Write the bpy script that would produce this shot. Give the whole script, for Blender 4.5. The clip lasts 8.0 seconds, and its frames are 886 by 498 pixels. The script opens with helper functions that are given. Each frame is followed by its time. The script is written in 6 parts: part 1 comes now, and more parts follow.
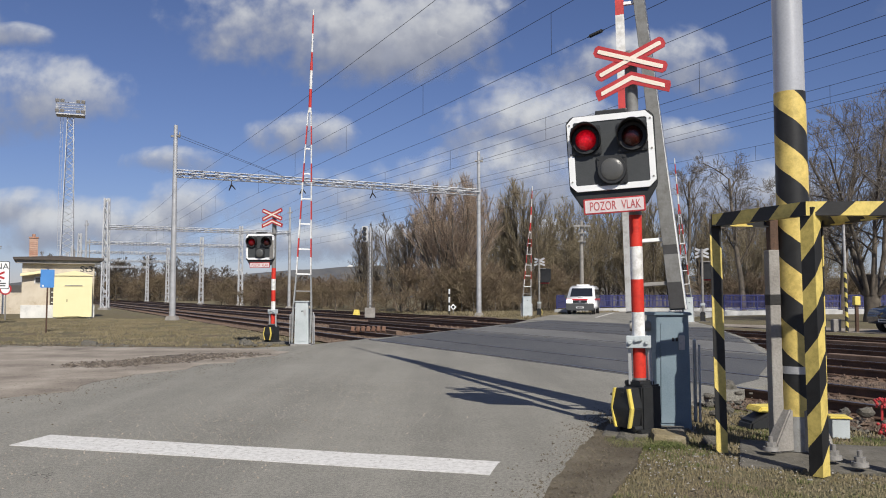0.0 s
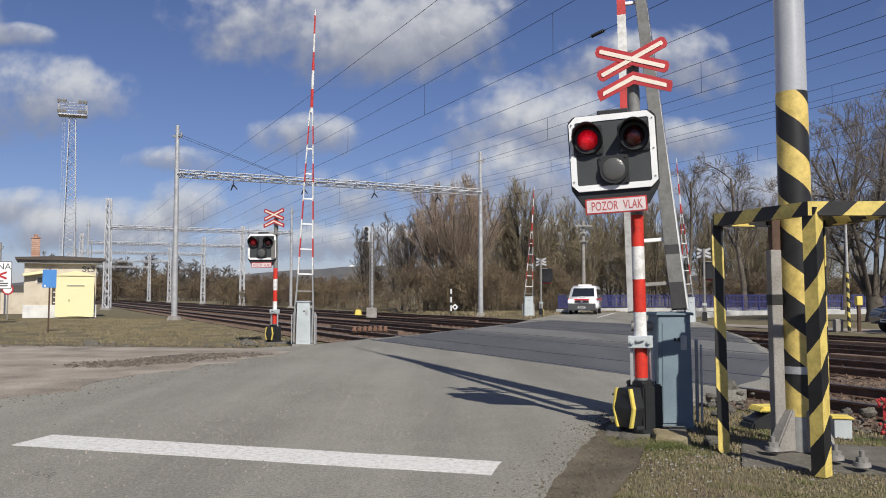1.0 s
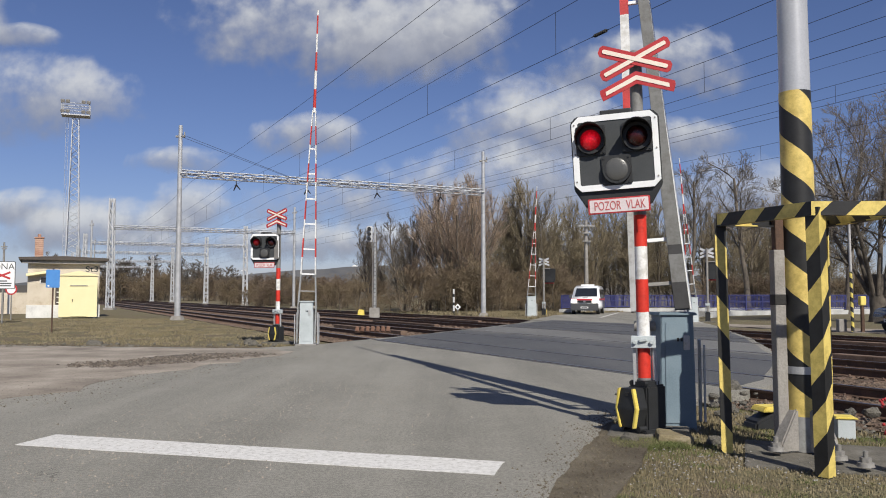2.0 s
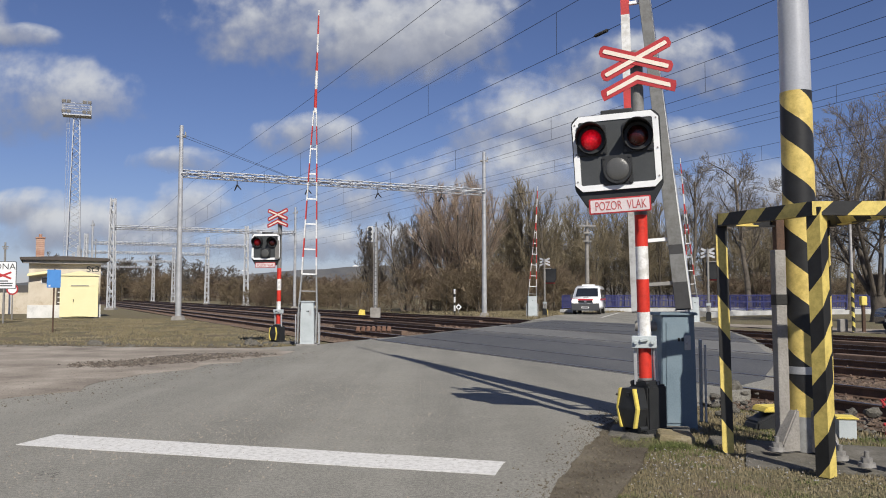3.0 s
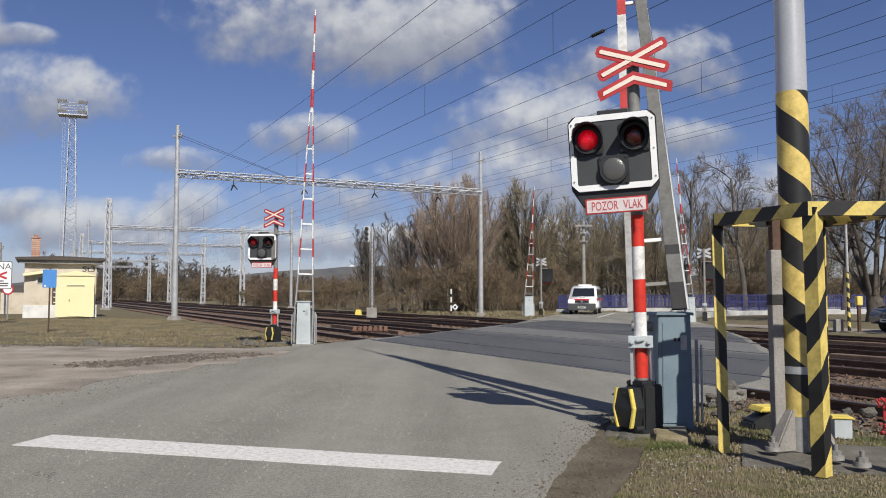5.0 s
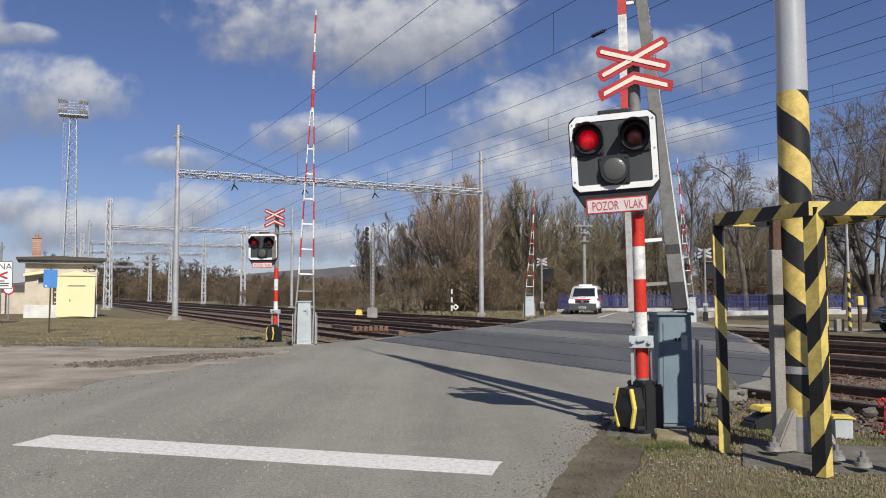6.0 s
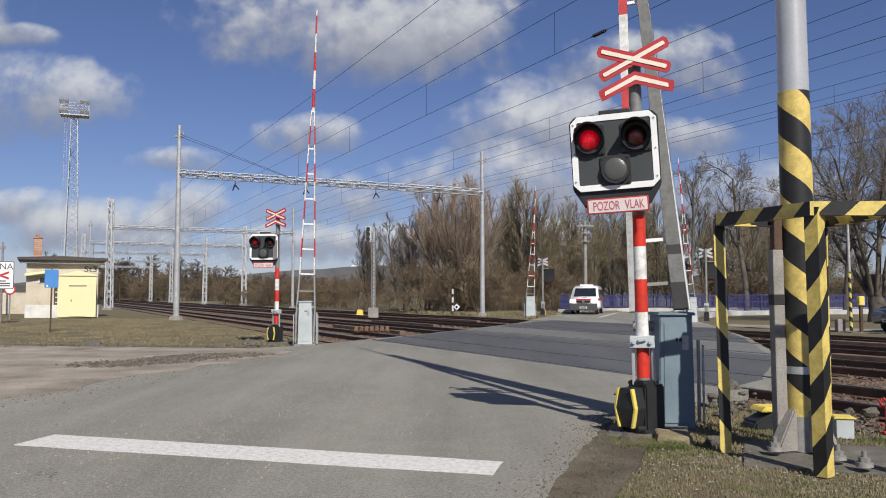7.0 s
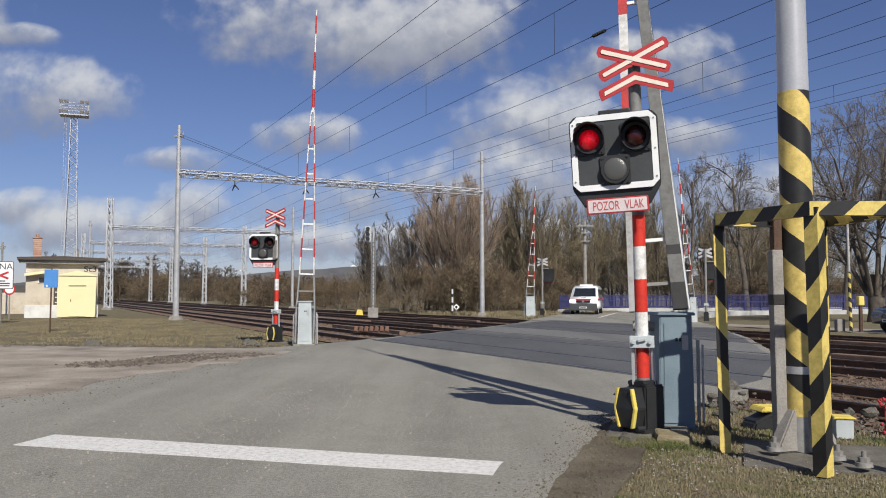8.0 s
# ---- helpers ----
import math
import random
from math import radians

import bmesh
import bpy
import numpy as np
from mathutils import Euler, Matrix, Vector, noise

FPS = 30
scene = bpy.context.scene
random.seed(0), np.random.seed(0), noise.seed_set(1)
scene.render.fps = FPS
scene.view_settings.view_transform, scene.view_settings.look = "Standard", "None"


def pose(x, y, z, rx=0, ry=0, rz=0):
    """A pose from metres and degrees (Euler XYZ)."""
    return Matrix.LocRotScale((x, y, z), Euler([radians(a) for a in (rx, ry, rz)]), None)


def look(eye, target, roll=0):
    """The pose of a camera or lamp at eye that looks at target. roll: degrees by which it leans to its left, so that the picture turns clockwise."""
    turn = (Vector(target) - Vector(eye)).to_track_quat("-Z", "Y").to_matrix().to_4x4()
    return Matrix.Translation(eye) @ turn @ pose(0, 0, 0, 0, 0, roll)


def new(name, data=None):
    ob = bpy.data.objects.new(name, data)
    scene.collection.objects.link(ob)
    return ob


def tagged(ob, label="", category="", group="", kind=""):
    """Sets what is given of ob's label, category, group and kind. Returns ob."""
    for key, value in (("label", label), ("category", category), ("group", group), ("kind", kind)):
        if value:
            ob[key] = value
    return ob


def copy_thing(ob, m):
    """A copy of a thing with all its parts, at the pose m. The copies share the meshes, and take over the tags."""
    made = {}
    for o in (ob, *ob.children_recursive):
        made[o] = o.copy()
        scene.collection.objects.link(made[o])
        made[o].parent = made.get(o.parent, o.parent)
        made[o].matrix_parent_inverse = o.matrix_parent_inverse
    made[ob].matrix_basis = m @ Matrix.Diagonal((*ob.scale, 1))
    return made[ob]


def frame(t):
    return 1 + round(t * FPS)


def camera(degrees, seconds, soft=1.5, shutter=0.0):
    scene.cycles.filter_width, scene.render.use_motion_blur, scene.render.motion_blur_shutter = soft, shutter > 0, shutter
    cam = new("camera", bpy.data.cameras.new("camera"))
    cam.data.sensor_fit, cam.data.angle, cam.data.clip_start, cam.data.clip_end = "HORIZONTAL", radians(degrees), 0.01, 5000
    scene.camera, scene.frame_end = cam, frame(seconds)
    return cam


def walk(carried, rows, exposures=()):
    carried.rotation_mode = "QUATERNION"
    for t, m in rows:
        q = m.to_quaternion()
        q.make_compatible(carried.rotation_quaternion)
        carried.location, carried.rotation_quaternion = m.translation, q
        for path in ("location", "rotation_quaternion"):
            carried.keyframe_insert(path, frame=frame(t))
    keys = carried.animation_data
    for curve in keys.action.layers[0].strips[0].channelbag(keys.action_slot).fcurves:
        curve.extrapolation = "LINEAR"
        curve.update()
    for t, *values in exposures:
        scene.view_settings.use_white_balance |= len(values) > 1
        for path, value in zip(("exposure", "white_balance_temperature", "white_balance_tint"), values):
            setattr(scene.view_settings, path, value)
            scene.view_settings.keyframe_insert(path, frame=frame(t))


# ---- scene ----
cam = camera(56.8, 8.0, soft=1.0)
# The camera stands on a tripod and is only nudged sideways a little.
PAN = [(0, -6), (0.5, -6), (1, -3), (1.5, 0), (1.7, 0.8), (2.8, 3.6), (3, 3.4), (3.5, 0), (4, -3), (4.5, -3.1), (5.8, -1.8),
       (6, -1.7), (6.5, -1.4), (7, 0), (7.5, -1.7), (8, -0.5)]
EYE = 1.25
TILT = 3.276


def camera_rows():
    rows = []
    for t, shift in PAN:
        rows.append((t, pose(0, 0, EYE, 90 + TILT, 0, shift / 1450 * 57.3)))
    return rows


walk(cam, camera_rows(), exposures=[(0, 0.44, 6600, 9), (8, 0.44, 6600, 9)])

# ---- light ----
SUN_ELEV, SUN_AZ = 42.0, 20.5          # the sun stands behind the camera, to its right
world = bpy.data.worlds.new("sky")
scene.world = world
world.use_nodes = True
wn = world.node_tree.nodes
sky = wn.new("ShaderNodeTexSky")
sky.sky_type = "NISHITA"
sky.sun_disc = False
sky.sun_elevation = radians(SUN_ELEV)
sky.sun_rotation = radians(180 - SUN_AZ)
sky.air_density, sky.dust_density, sky.ozone_density = 0.95, 0.22, 5.0
wn["Background"].inputs["Strength"].default_value = 0.05
air = wn.new("ShaderNodeMix")          # a slightly cleaner blue than the standard air
air.data_type, air.blend_type = "RGBA", "MULTIPLY"
air.inputs[0].default_value, air.inputs[7].default_value = 1.0, (1.0, 0.925, 1.14, 1)
world.node_tree.links.new(sky.outputs[0], air.inputs[6])
world.node_tree.links.new(air.outputs[2], wn["Background"].inputs["Color"])
sun = new("sun", bpy.data.lights.new("sun", "SUN"))
sun.data.energy, sun.data.angle, sun.data.color = 4.0, radians(0.55), (1.0, 0.95, 0.87)
sa, se = radians(SUN_AZ), radians(SUN_ELEV)
SUN_FROM = Vector((math.sin(sa) * math.cos(se), -math.cos(sa) * math.cos(se), math.sin(se)))
sun.matrix_world = look(SUN_FROM * 60, (0, 0, 0))


# ---- materials ----
def ramp(nodes, stops):
    r = nodes.new("ShaderNodeValToRGB")
    while len(r.color_ramp.elements) < len(stops):
        r.color_ramp.elements.new(0.5)
    for e, (p, c) in zip(r.color_ramp.elements, stops):
        e.position, e.color = p, (*c, 1)
    return r


def material(name, colors, scale=4.0, fine=60.0, rough=0.8, metal=0.0, bump=0.3, dist=0.01, spec=0.4, by_object=0.0, coat=0.0):
    """Colour from a ramp over coarse and fine noise, with bump from the fine noise."""
    m = bpy.data.materials.new(name)
    m.use_nodes = True
    n, l = m.node_tree.nodes, m.node_tree.links
    b = n["Principled BSDF"]
    tc = n.new("ShaderNodeTexCoord")
    a = n.new("ShaderNodeTexNoise")
    a.inputs["Scale"].default_value, a.inputs["Detail"].default_value, a.inputs["Roughness"].default_value = scale, 6, 0.6
    f = n.new("ShaderNodeTexNoise")
    f.inputs["Scale"].default_value, f.inputs["Detail"].default_value = fine, 4
    src = tc.outputs["Object"]
    l.new(src, a.inputs["Vector"]), l.new(src, f.inputs["Vector"])
    mx = n.new("ShaderNodeMath")
    mx.operation = "MULTIPLY_ADD"
    l.new(f.outputs[0], mx.inputs[0])
    mx.inputs[1].default_value = 0.45
    sc = n.new("ShaderNodeMath")
    sc.operation = "MULTIPLY_ADD"
    l.new(a.outputs[0], sc.inputs[0])
    sc.inputs[1].default_value, sc.inputs[2].default_value = 0.9, -0.17
    l.new(sc.outputs[0], mx.inputs[2])
    last = mx.outputs[0]
    if by_object:
        oi = n.new("ShaderNodeObjectInfo")
        ad = n.new("ShaderNodeMath")
        ad.operation = "MULTIPLY_ADD"
        l.new(oi.outputs["Random"], ad.inputs[0])
        ad.inputs[1].default_value = by_object
        l.new(last, ad.inputs[2])
        last = ad.outputs[0]
    k = len(colors)
    r = ramp(n, [(0.25 + 0.5 * i / max(1, k - 1), c) for i, c in enumerate(colors)])
    l.new(last, r.inputs[0])
    l.new(r.outputs[0], b.inputs["Base Color"])
    b.inputs["Roughness"].default_value, b.inputs["Metallic"].default_value = rough, metal
    b.inputs["Specular IOR Level"].default_value, b.inputs["Coat Weight"].default_value = spec, coat
    if bump:
        bp = n.new("ShaderNodeBump")
        bp.inputs["Strength"].default_value, bp.inputs["Distance"].default_value = bump, dist
        l.new(f.outputs[0], bp.inputs["Height"])
        l.new(bp.outputs[0], b.inputs["Normal"])
    return m


def math_node(n, l, op, *values):
    x = n.new("ShaderNodeMath")
    x.operation = op
    for i, v in enumerate(values):
        if isinstance(v, (int, float)):
            x.inputs[i].default_value = v
        else:
            l.new(v, x.inputs[i])
    return x.outputs[0]


def striped(name, dark, light, period, start=0.0, share=0.5, slant=0.0, slant_y=0.0, twist=0.0, rough=0.55, below=None, cross="X", top=None):
    """Painted bands along local z; slant tilts them over x, twist winds them round the z axis. below and top: (height, colour)."""
    m = material(name, [dark, dark], rough=rough, bump=0.15, dist=0.003)
    n, l = m.node_tree.nodes, m.node_tree.links
    b = n["Principled BSDF"]
    tc = n.new("ShaderNodeTexCoord")
    xyz = n.new("ShaderNodeSeparateXYZ")
    l.new(tc.outputs["Object"], xyz.inputs[0])
    h = math_node(n, l, "SUBTRACT", xyz.outputs["Z"], start)
    if slant:
        h = math_node(n, l, "MULTIPLY_ADD", xyz.outputs[cross], slant, h)
    if slant_y:
        h = math_node(n, l, "MULTIPLY_ADD", xyz.outputs["Y"], slant_y, h)
    if twist:
        ang = math_node(n, l, "ARCTAN2", xyz.outputs["X"], math_node(n, l, "MULTIPLY", xyz.outputs["Y"], -1.0))
        h = math_node(n, l, "MULTIPLY_ADD", ang, twist, h)
    wob = n.new("ShaderNodeTexNoise")
    wob.inputs["Scale"].default_value = 25
    l.new(tc.outputs["Object"], wob.inputs["Vector"])
    h = math_node(n, l, "MULTIPLY_ADD", wob.outputs[0], 0.008, h)
    fr = math_node(n, l, "FRACT", math_node(n, l, "ADD", math_node(n, l, "DIVIDE", h, period), 40.0))
    on = math_node(n, l, "LESS_THAN", fr, share)
    dirt = n.new("ShaderNodeTexNoise")
    dirt.inputs["Scale"].default_value, dirt.inputs["Detail"].default_value, dirt.inputs["Roughness"].default_value = 9, 8, 0.75
    l.new(tc.outputs["Object"], dirt.inputs["Vector"])
    dr = ramp(n, [(0.38, (0.45, 0.42, 0.36)), (0.56, (1, 1, 1))])
    l.new(dirt.outputs[0], dr.inputs[0])

    def mixed(fac, c1, c2, mode="MIX"):
        x = n.new("ShaderNodeMix")
        x.data_type, x.blend_type = "RGBA", mode
        for i, v in ((0, fac), (6, c1), (7, c2)):
            if isinstance(v, tuple):
                x.inputs[i].default_value = (*v, 1)
            elif isinstance(v, (int, float)):
                x.inputs[i].default_value = v
            else:
                l.new(v, x.inputs[i])
        return x.outputs[2]

    col = mixed(on, light, dark)
    if below:
        col = mixed(math_node(n, l, "LESS_THAN", xyz.outputs["Z"], below[0]), col, below[1])
    if top:
        col = mixed(math_node(n, l, "GREATER_THAN", xyz.outputs["Z"], top[0]), col, top[1])
    col = mixed(0.55, col, dr.outputs[0], "MULTIPLY")
    l.new(col, b.inputs["Base Color"])
    return m


def lamp_glass(name, color, strength):
    """Lit lens: faceted glass, brightest in its middle."""
    m = bpy.data.materials.new(name)
    m.use_nodes = True
    n, l = m.node_tree.nodes, m.node_tree.links
    b = n["Principled BSDF"]
    tc = n.new("ShaderNodeTexCoord")
    vo = n.new("ShaderNodeTexVoronoi")
    vo.inputs["Scale"].default_value = 42
    l.new(tc.outputs["Object"], vo.inputs["Vector"])
    ln = n.new("ShaderNodeVectorMath")
    ln.operation = "LENGTH"
    flat = n.new("ShaderNodeVectorMath")
    flat.operation = "MULTIPLY"
    flat.inputs[1].default_value = (10, 0, 10)
    l.new(tc.outputs["Object"], flat.inputs[0])
    l.new(flat.outputs[0], ln.inputs[0])
    fall = math_node(n, l, "MULTIPLY_ADD", ln.outputs["Value"], -1.25, 1.4)
    cell = math_node(n, l, "MULTIPLY_ADD", vo.outputs["Distance"], -0.75, 1.25)
    l.new(math_node(n, l, "MULTIPLY", math_node(n, l, "MULTIPLY", fall, cell), strength), b.inputs["Emission Strength"])
    b.inputs["Emission Color"].default_value = (*color, 1)
    b.inputs["Base Color"].default_value = (0.06, 0.003, 0.004, 1)
    b.inputs["Roughness"].default_value = 0.2
    return m


def glowing(name, color, strength):
    m = bpy.data.materials.new(name)
    m.use_nodes = True
    b = m.node_tree.nodes["Principled BSDF"]
    b.inputs["Base Color"].default_value = (*color, 1)
    b.inputs["Emission Color"].default_value = (*color, 1)
    b.inputs["Emission Strength"].default_value = strength
    b.inputs["Roughness"].default_value = 0.25
    return m


gravel_road = material("dusty_gravel", [(0.12, 0.1, 0.082), (0.25, 0.216, 0.178), (0.4, 0.355, 0.3)], 0.9, 38, 0.95, bump=0.8, dist=0.012)
earth = material("grassy_earth", [(0.09, 0.066, 0.046), (0.15, 0.118, 0.075), (0.13, 0.118, 0.06), (0.19, 0.16, 0.1)], 0.9, 34, 0.95, bump=1.0, dist=0.04)
ballast_mat = material("ballast", [(0.07, 0.048, 0.035), (0.135, 0.097, 0.072), (0.21, 0.16, 0.125)], 1.2, 45, 0.95, bump=1.0, dist=0.03)
rail_side = material("rusty_rail", [(0.045, 0.029, 0.022), (0.085, 0.05, 0.034), (0.14, 0.08, 0.05)], 3, 60, 0.8, bump=0.3)
rail_top = material("polished_rail", [(0.3, 0.3, 0.31), (0.4, 0.4, 0.41)], 3, 60, 0.35, metal=1.0, bump=0.05)
rust_red = material("rust_red_steel", [(0.09, 0.048, 0.033), (0.15, 0.08, 0.053), (0.2, 0.115, 0.078)], 6, 60, 0.85, by_object=0.2)
sleeper_mat = material("sleeper", [(0.055, 0.037, 0.027), (0.11, 0.073, 0.052), (0.175, 0.12, 0.09)], 3, 40, 0.9, by_object=0.2)
white_paint = material("road_paint", [(0.3, 0.29, 0.27), (0.57, 0.56, 0.54), (0.68, 0.67, 0.65)], 22, 110, 0.8, bump=0.4, dist=0.004)
concrete = material("concrete", [(0.17, 0.16, 0.145), (0.26, 0.245, 0.225), (0.34, 0.325, 0.3)], 3, 50, 0.9, bump=0.5)
old_concrete = material("mossy_concrete", [(0.06, 0.056, 0.044), (0.115, 0.106, 0.088), (0.18, 0.168, 0.145)], 3.5, 50, 0.95, bump=0.7)
ochre_stone = material("ochre_concrete", [(0.11, 0.095, 0.06), (0.2, 0.165, 0.095), (0.27, 0.235, 0.165)], 5, 50, 0.9, bump=0.7)
galvanised = material("galvanised_steel", [(0.33, 0.335, 0.34), (0.44, 0.445, 0.45), (0.55, 0.555, 0.56)], 2.5, 70, 0.42, metal=0.35, bump=0.12, dist=0.003)
old_steel = material("weathered_steel", [(0.16, 0.155, 0.145), (0.24, 0.23, 0.215), (0.31, 0.3, 0.285)], 4, 70, 0.6, metal=0.2, bump=0.2, dist=0.003)
blue_grey = material("blue_grey_paint", [(0.12, 0.17, 0.205), (0.16, 0.215, 0.255), (0.19, 0.245, 0.28)], 2.5, 70, 0.55, bump=0.12, dist=0.002)
pale_grey = material("pale_grey_paint", [(0.33, 0.37, 0.38), (0.42, 0.46, 0.47), (0.48, 0.52, 0.53)], 2.5, 70, 0.6, bump=0.12, dist=0.002)
black_plastic = material("black_plastic", [(0.012, 0.013, 0.014), (0.02, 0.021, 0.022), (0.03, 0.031, 0.032)], 3, 90, 0.5, bump=0.2, dist=0.002)
board_grey = material("dark_grey_board", [(0.03, 0.034, 0.036), (0.042, 0.046, 0.048), (0.055, 0.058, 0.06)], 3, 90, 0.55, bump=0.15, dist=0.002)
white_sheet = material("white_enamel", [(0.7, 0.71, 0.71), (0.8, 0.81, 0.81)], 4, 60, 0.45, bump=0.05)
cream_reflex = material("cream_reflector", [(0.72, 0.62, 0.52), (0.8, 0.72, 0.62)], 6, 60, 0.5, bump=0.05)
red_reflex = material("red_enamel", [(0.33, 0.026, 0.03), (0.42, 0.036, 0.04), (0.48, 0.06, 0.06)], 4, 60, 0.45, bump=0.08)
yellow_paint = material("yellow_paint", [(0.55, 0.4, 0.06), (0.7, 0.56, 0.12), (0.72, 0.6, 0.2)], 5, 60, 0.55, bump=0.1)
rubber = material("black_rubber", [(0.012, 0.012, 0.012), (0.022, 0.021, 0.02), (0.04, 0.037, 0.033)], 4, 60, 0.7, bump=0.3)
pale_steel = material("pale_galvanised", [(0.36, 0.37, 0.38), (0.46, 0.47, 0.485), (0.55, 0.56, 0.575)], 2, 40, 0.55, metal=0.1, bump=0)
shoulder_mat = material("dusty_shoulder", [(0.052, 0.041, 0.028), (0.1, 0.083, 0.058), (0.17, 0.146, 0.106)], 2.2, 55, 0.95, bump=0.9, dist=0.012)
wire_mat = material("dark_wire", [(0.03, 0.03, 0.035), (0.05, 0.05, 0.055)], 3, 30, 0.6, metal=0.5, bump=0)
broken_asphalt = material("broken_asphalt", [(0.035, 0.028, 0.023), (0.1, 0.083, 0.068), (0.26, 0.225, 0.19)], 7, 22, 0.95, bump=1.0, dist=0.03)
lens_off = material("dark_red_lens", [(0.025, 0.003, 0.003), (0.05, 0.006, 0.005)], 20, 120, 0.2, bump=0.6, dist=0.004, spec=0.6)
lens_on = lamp_glass("lit_red_lens", (0.85, 0.006, 0.022), 0.52)
# weaker glow painted in for a lit lamp seen off its beam axis
lens_dim = lamp_glass("off_axis_red_lens", (0.5, 0.004, 0.012), 0.16)
faded_white = material("faded_white_reflector", [(0.5, 0.42, 0.42), (0.6, 0.53, 0.53), (0.64, 0.58, 0.58)], 7, 80, 0.55, bump=0.08)
faded_red = material("faded_red_lettering", [(0.36, 0.07, 0.075), (0.44, 0.1, 0.1)], 9, 80, 0.6, bump=0)
lens_clear = material("dull_clear_lens", [(0.065, 0.065, 0.062), (0.09, 0.09, 0.087)], 12, 90, 0.3, bump=0.2, spec=0.5)
bark = material("bark", [(0.05, 0.042, 0.034), (0.1, 0.084, 0.067), (0.15, 0.128, 0.104)], 3, 40, 0.95, bump=0.8, dist=0.02, by_object=0.15)
twig_brown = material("brown_twigs", [(0.105, 0.086, 0.058), (0.158, 0.128, 0.086), (0.205, 0.17, 0.108)], 0.5, 8, 0.9, bump=0, by_object=0.3)
twig_willow = material("orange_twigs", [(0.24, 0.175, 0.13), (0.33, 0.25, 0.185), (0.4, 0.315, 0.24)], 0.5, 8, 0.9, bump=0)
twig_dark = material("dark_twigs", [(0.11, 0.095, 0.08), (0.19, 0.162, 0.135)], 0.5, 8, 0.9, bump=0)
bush_brown = material("dry_bush", [(0.095, 0.07, 0.052), (0.145, 0.105, 0.074), (0.175, 0.135, 0.085)], 0.4, 8, 0.9, bump=0, by_object=0.4)


def road_material(name, dark, mid, light, rough, crack=0.0007, streak_turn=-17.0, streak=0.85):
    """Worn asphalt: blotches, streaks along the wheel tracks, stone grain and hairline cracks."""
    m = bpy.data.materials.new(name)
    m.use_nodes = True
    n, l = m.node_tree.nodes, m.node_tree.links
    b = n["Principled BSDF"]
    tc = n.new("ShaderNodeTexCoord")
    pos = tc.outputs["Object"]

    def noise_at(scale, detail, src=pos, rough_=0.6):
        t = n.new("ShaderNodeTexNoise")
        t.inputs["Scale"].default_value, t.inputs["Detail"].default_value, t.inputs["Roughness"].default_value = scale, detail, rough_
        l.new(src, t.inputs["Vector"])
        return t.outputs[0]

    mp = n.new("ShaderNodeMapping")
    mp.inputs["Rotation"].default_value[2] = radians(-streak_turn)
    mp.inputs["Scale"].default_value = (1.0, 0.07, 1.0)
    l.new(pos, mp.inputs["Vector"])
    blot, grain, mid_n, streaks = noise_at(0.28, 7), noise_at(120, 2), noise_at(3.5, 6, rough_=0.7), noise_at(0.9, 4, mp.outputs[0])
    v = math_node(n, l, "MULTIPLY_ADD", blot, 0.5, 0.035)
    v = math_node(n, l, "MULTIPLY_ADD", math_node(n, l, "SUBTRACT", streaks, 0.5), streak, math_node(n, l, "ADD", v, 0.175))
    v = math_node(n, l, "MULTIPLY_ADD", mid_n, 0.34, math_node(n, l, "SUBTRACT", v, 0.08))
    v = math_node(n, l, "MULTIPLY_ADD", math_node(n, l, "SUBTRACT", grain, 0.5), 1.9, v)
    v = math_node(n, l, "MULTIPLY_ADD", math_node(n, l, "SUBTRACT", noise_at(34, 3, rough_=0.75), 0.5), 1.5, v)
    r = ramp(n, [(0.3, dark), (0.52, mid), (0.78, light)])
    l.new(v, r.inputs[0])
    warp = n.new("ShaderNodeVectorMath")
    warp.operation = "MULTIPLY_ADD"
    wn_ = n.new("ShaderNodeTexNoise")
    wn_.inputs["Scale"].default_value, wn_.inputs["Detail"].default_value = 0.9, 6
    l.new(pos, wn_.inputs["Vector"])
    l.new(wn_.outputs["Color"], warp.inputs[0])
    warp.inputs[1].default_value = (1.6, 1.6, 0)
    l.new(pos, warp.inputs[2])
    vo = n.new("ShaderNodeTexVoronoi")
    vo.feature = "DISTANCE_TO_EDGE"
    vo.inputs["Scale"].default_value = 0.33
    l.new(warp.outputs[0], vo.inputs["Vector"])
    near = math_node(n, l, "LESS_THAN", vo.outputs["Distance"], crack)
    some = math_node(n, l, "GREATER_THAN", noise_at(0.45, 3), 0.6)
    cr = math_node(n, l, "MULTIPLY", near, some)
    mx = n.new("ShaderNodeMix")
    mx.data_type = "RGBA"
    l.new(math_node(n, l, "MULTIPLY", cr, 0.7), mx.inputs[0])
    l.new(r.outputs[0], mx.inputs[6])
    mx.inputs[7].default_value = (0.045, 0.042, 0.038, 1)
    l.new(mx.outputs[2], b.inputs["Base Color"])
    b.inputs["Roughness"].default_value, b.inputs["Specular IOR Level"].default_value = rough, 0.35
    bp = n.new("ShaderNodeBump")
    bp.inputs["Strength"].default_value, bp.inputs["Distance"].default_value = 0.6, 0.006
    l.new(grain, bp.inputs["Height"])
    l.new(bp.outputs[0], b.inputs["Normal"])
    return m


asphalt = road_material("asphalt", (0.14, 0.135, 0.118), (0.2, 0.192, 0.168), (0.28, 0.268, 0.234), 0.9)
asphalt_dark = road_material("asphalt_dark", (0.055, 0.058, 0.064), (0.08, 0.083, 0.088), (0.115, 0.115, 0.114), 0.72, 0.004, 26.0)
asphalt_mid = road_material("asphalt_mid", (0.1, 0.1, 0.1), (0.14, 0.14, 0.137), (0.18, 0.178, 0.172), 0.85, 0.003, 26.0)


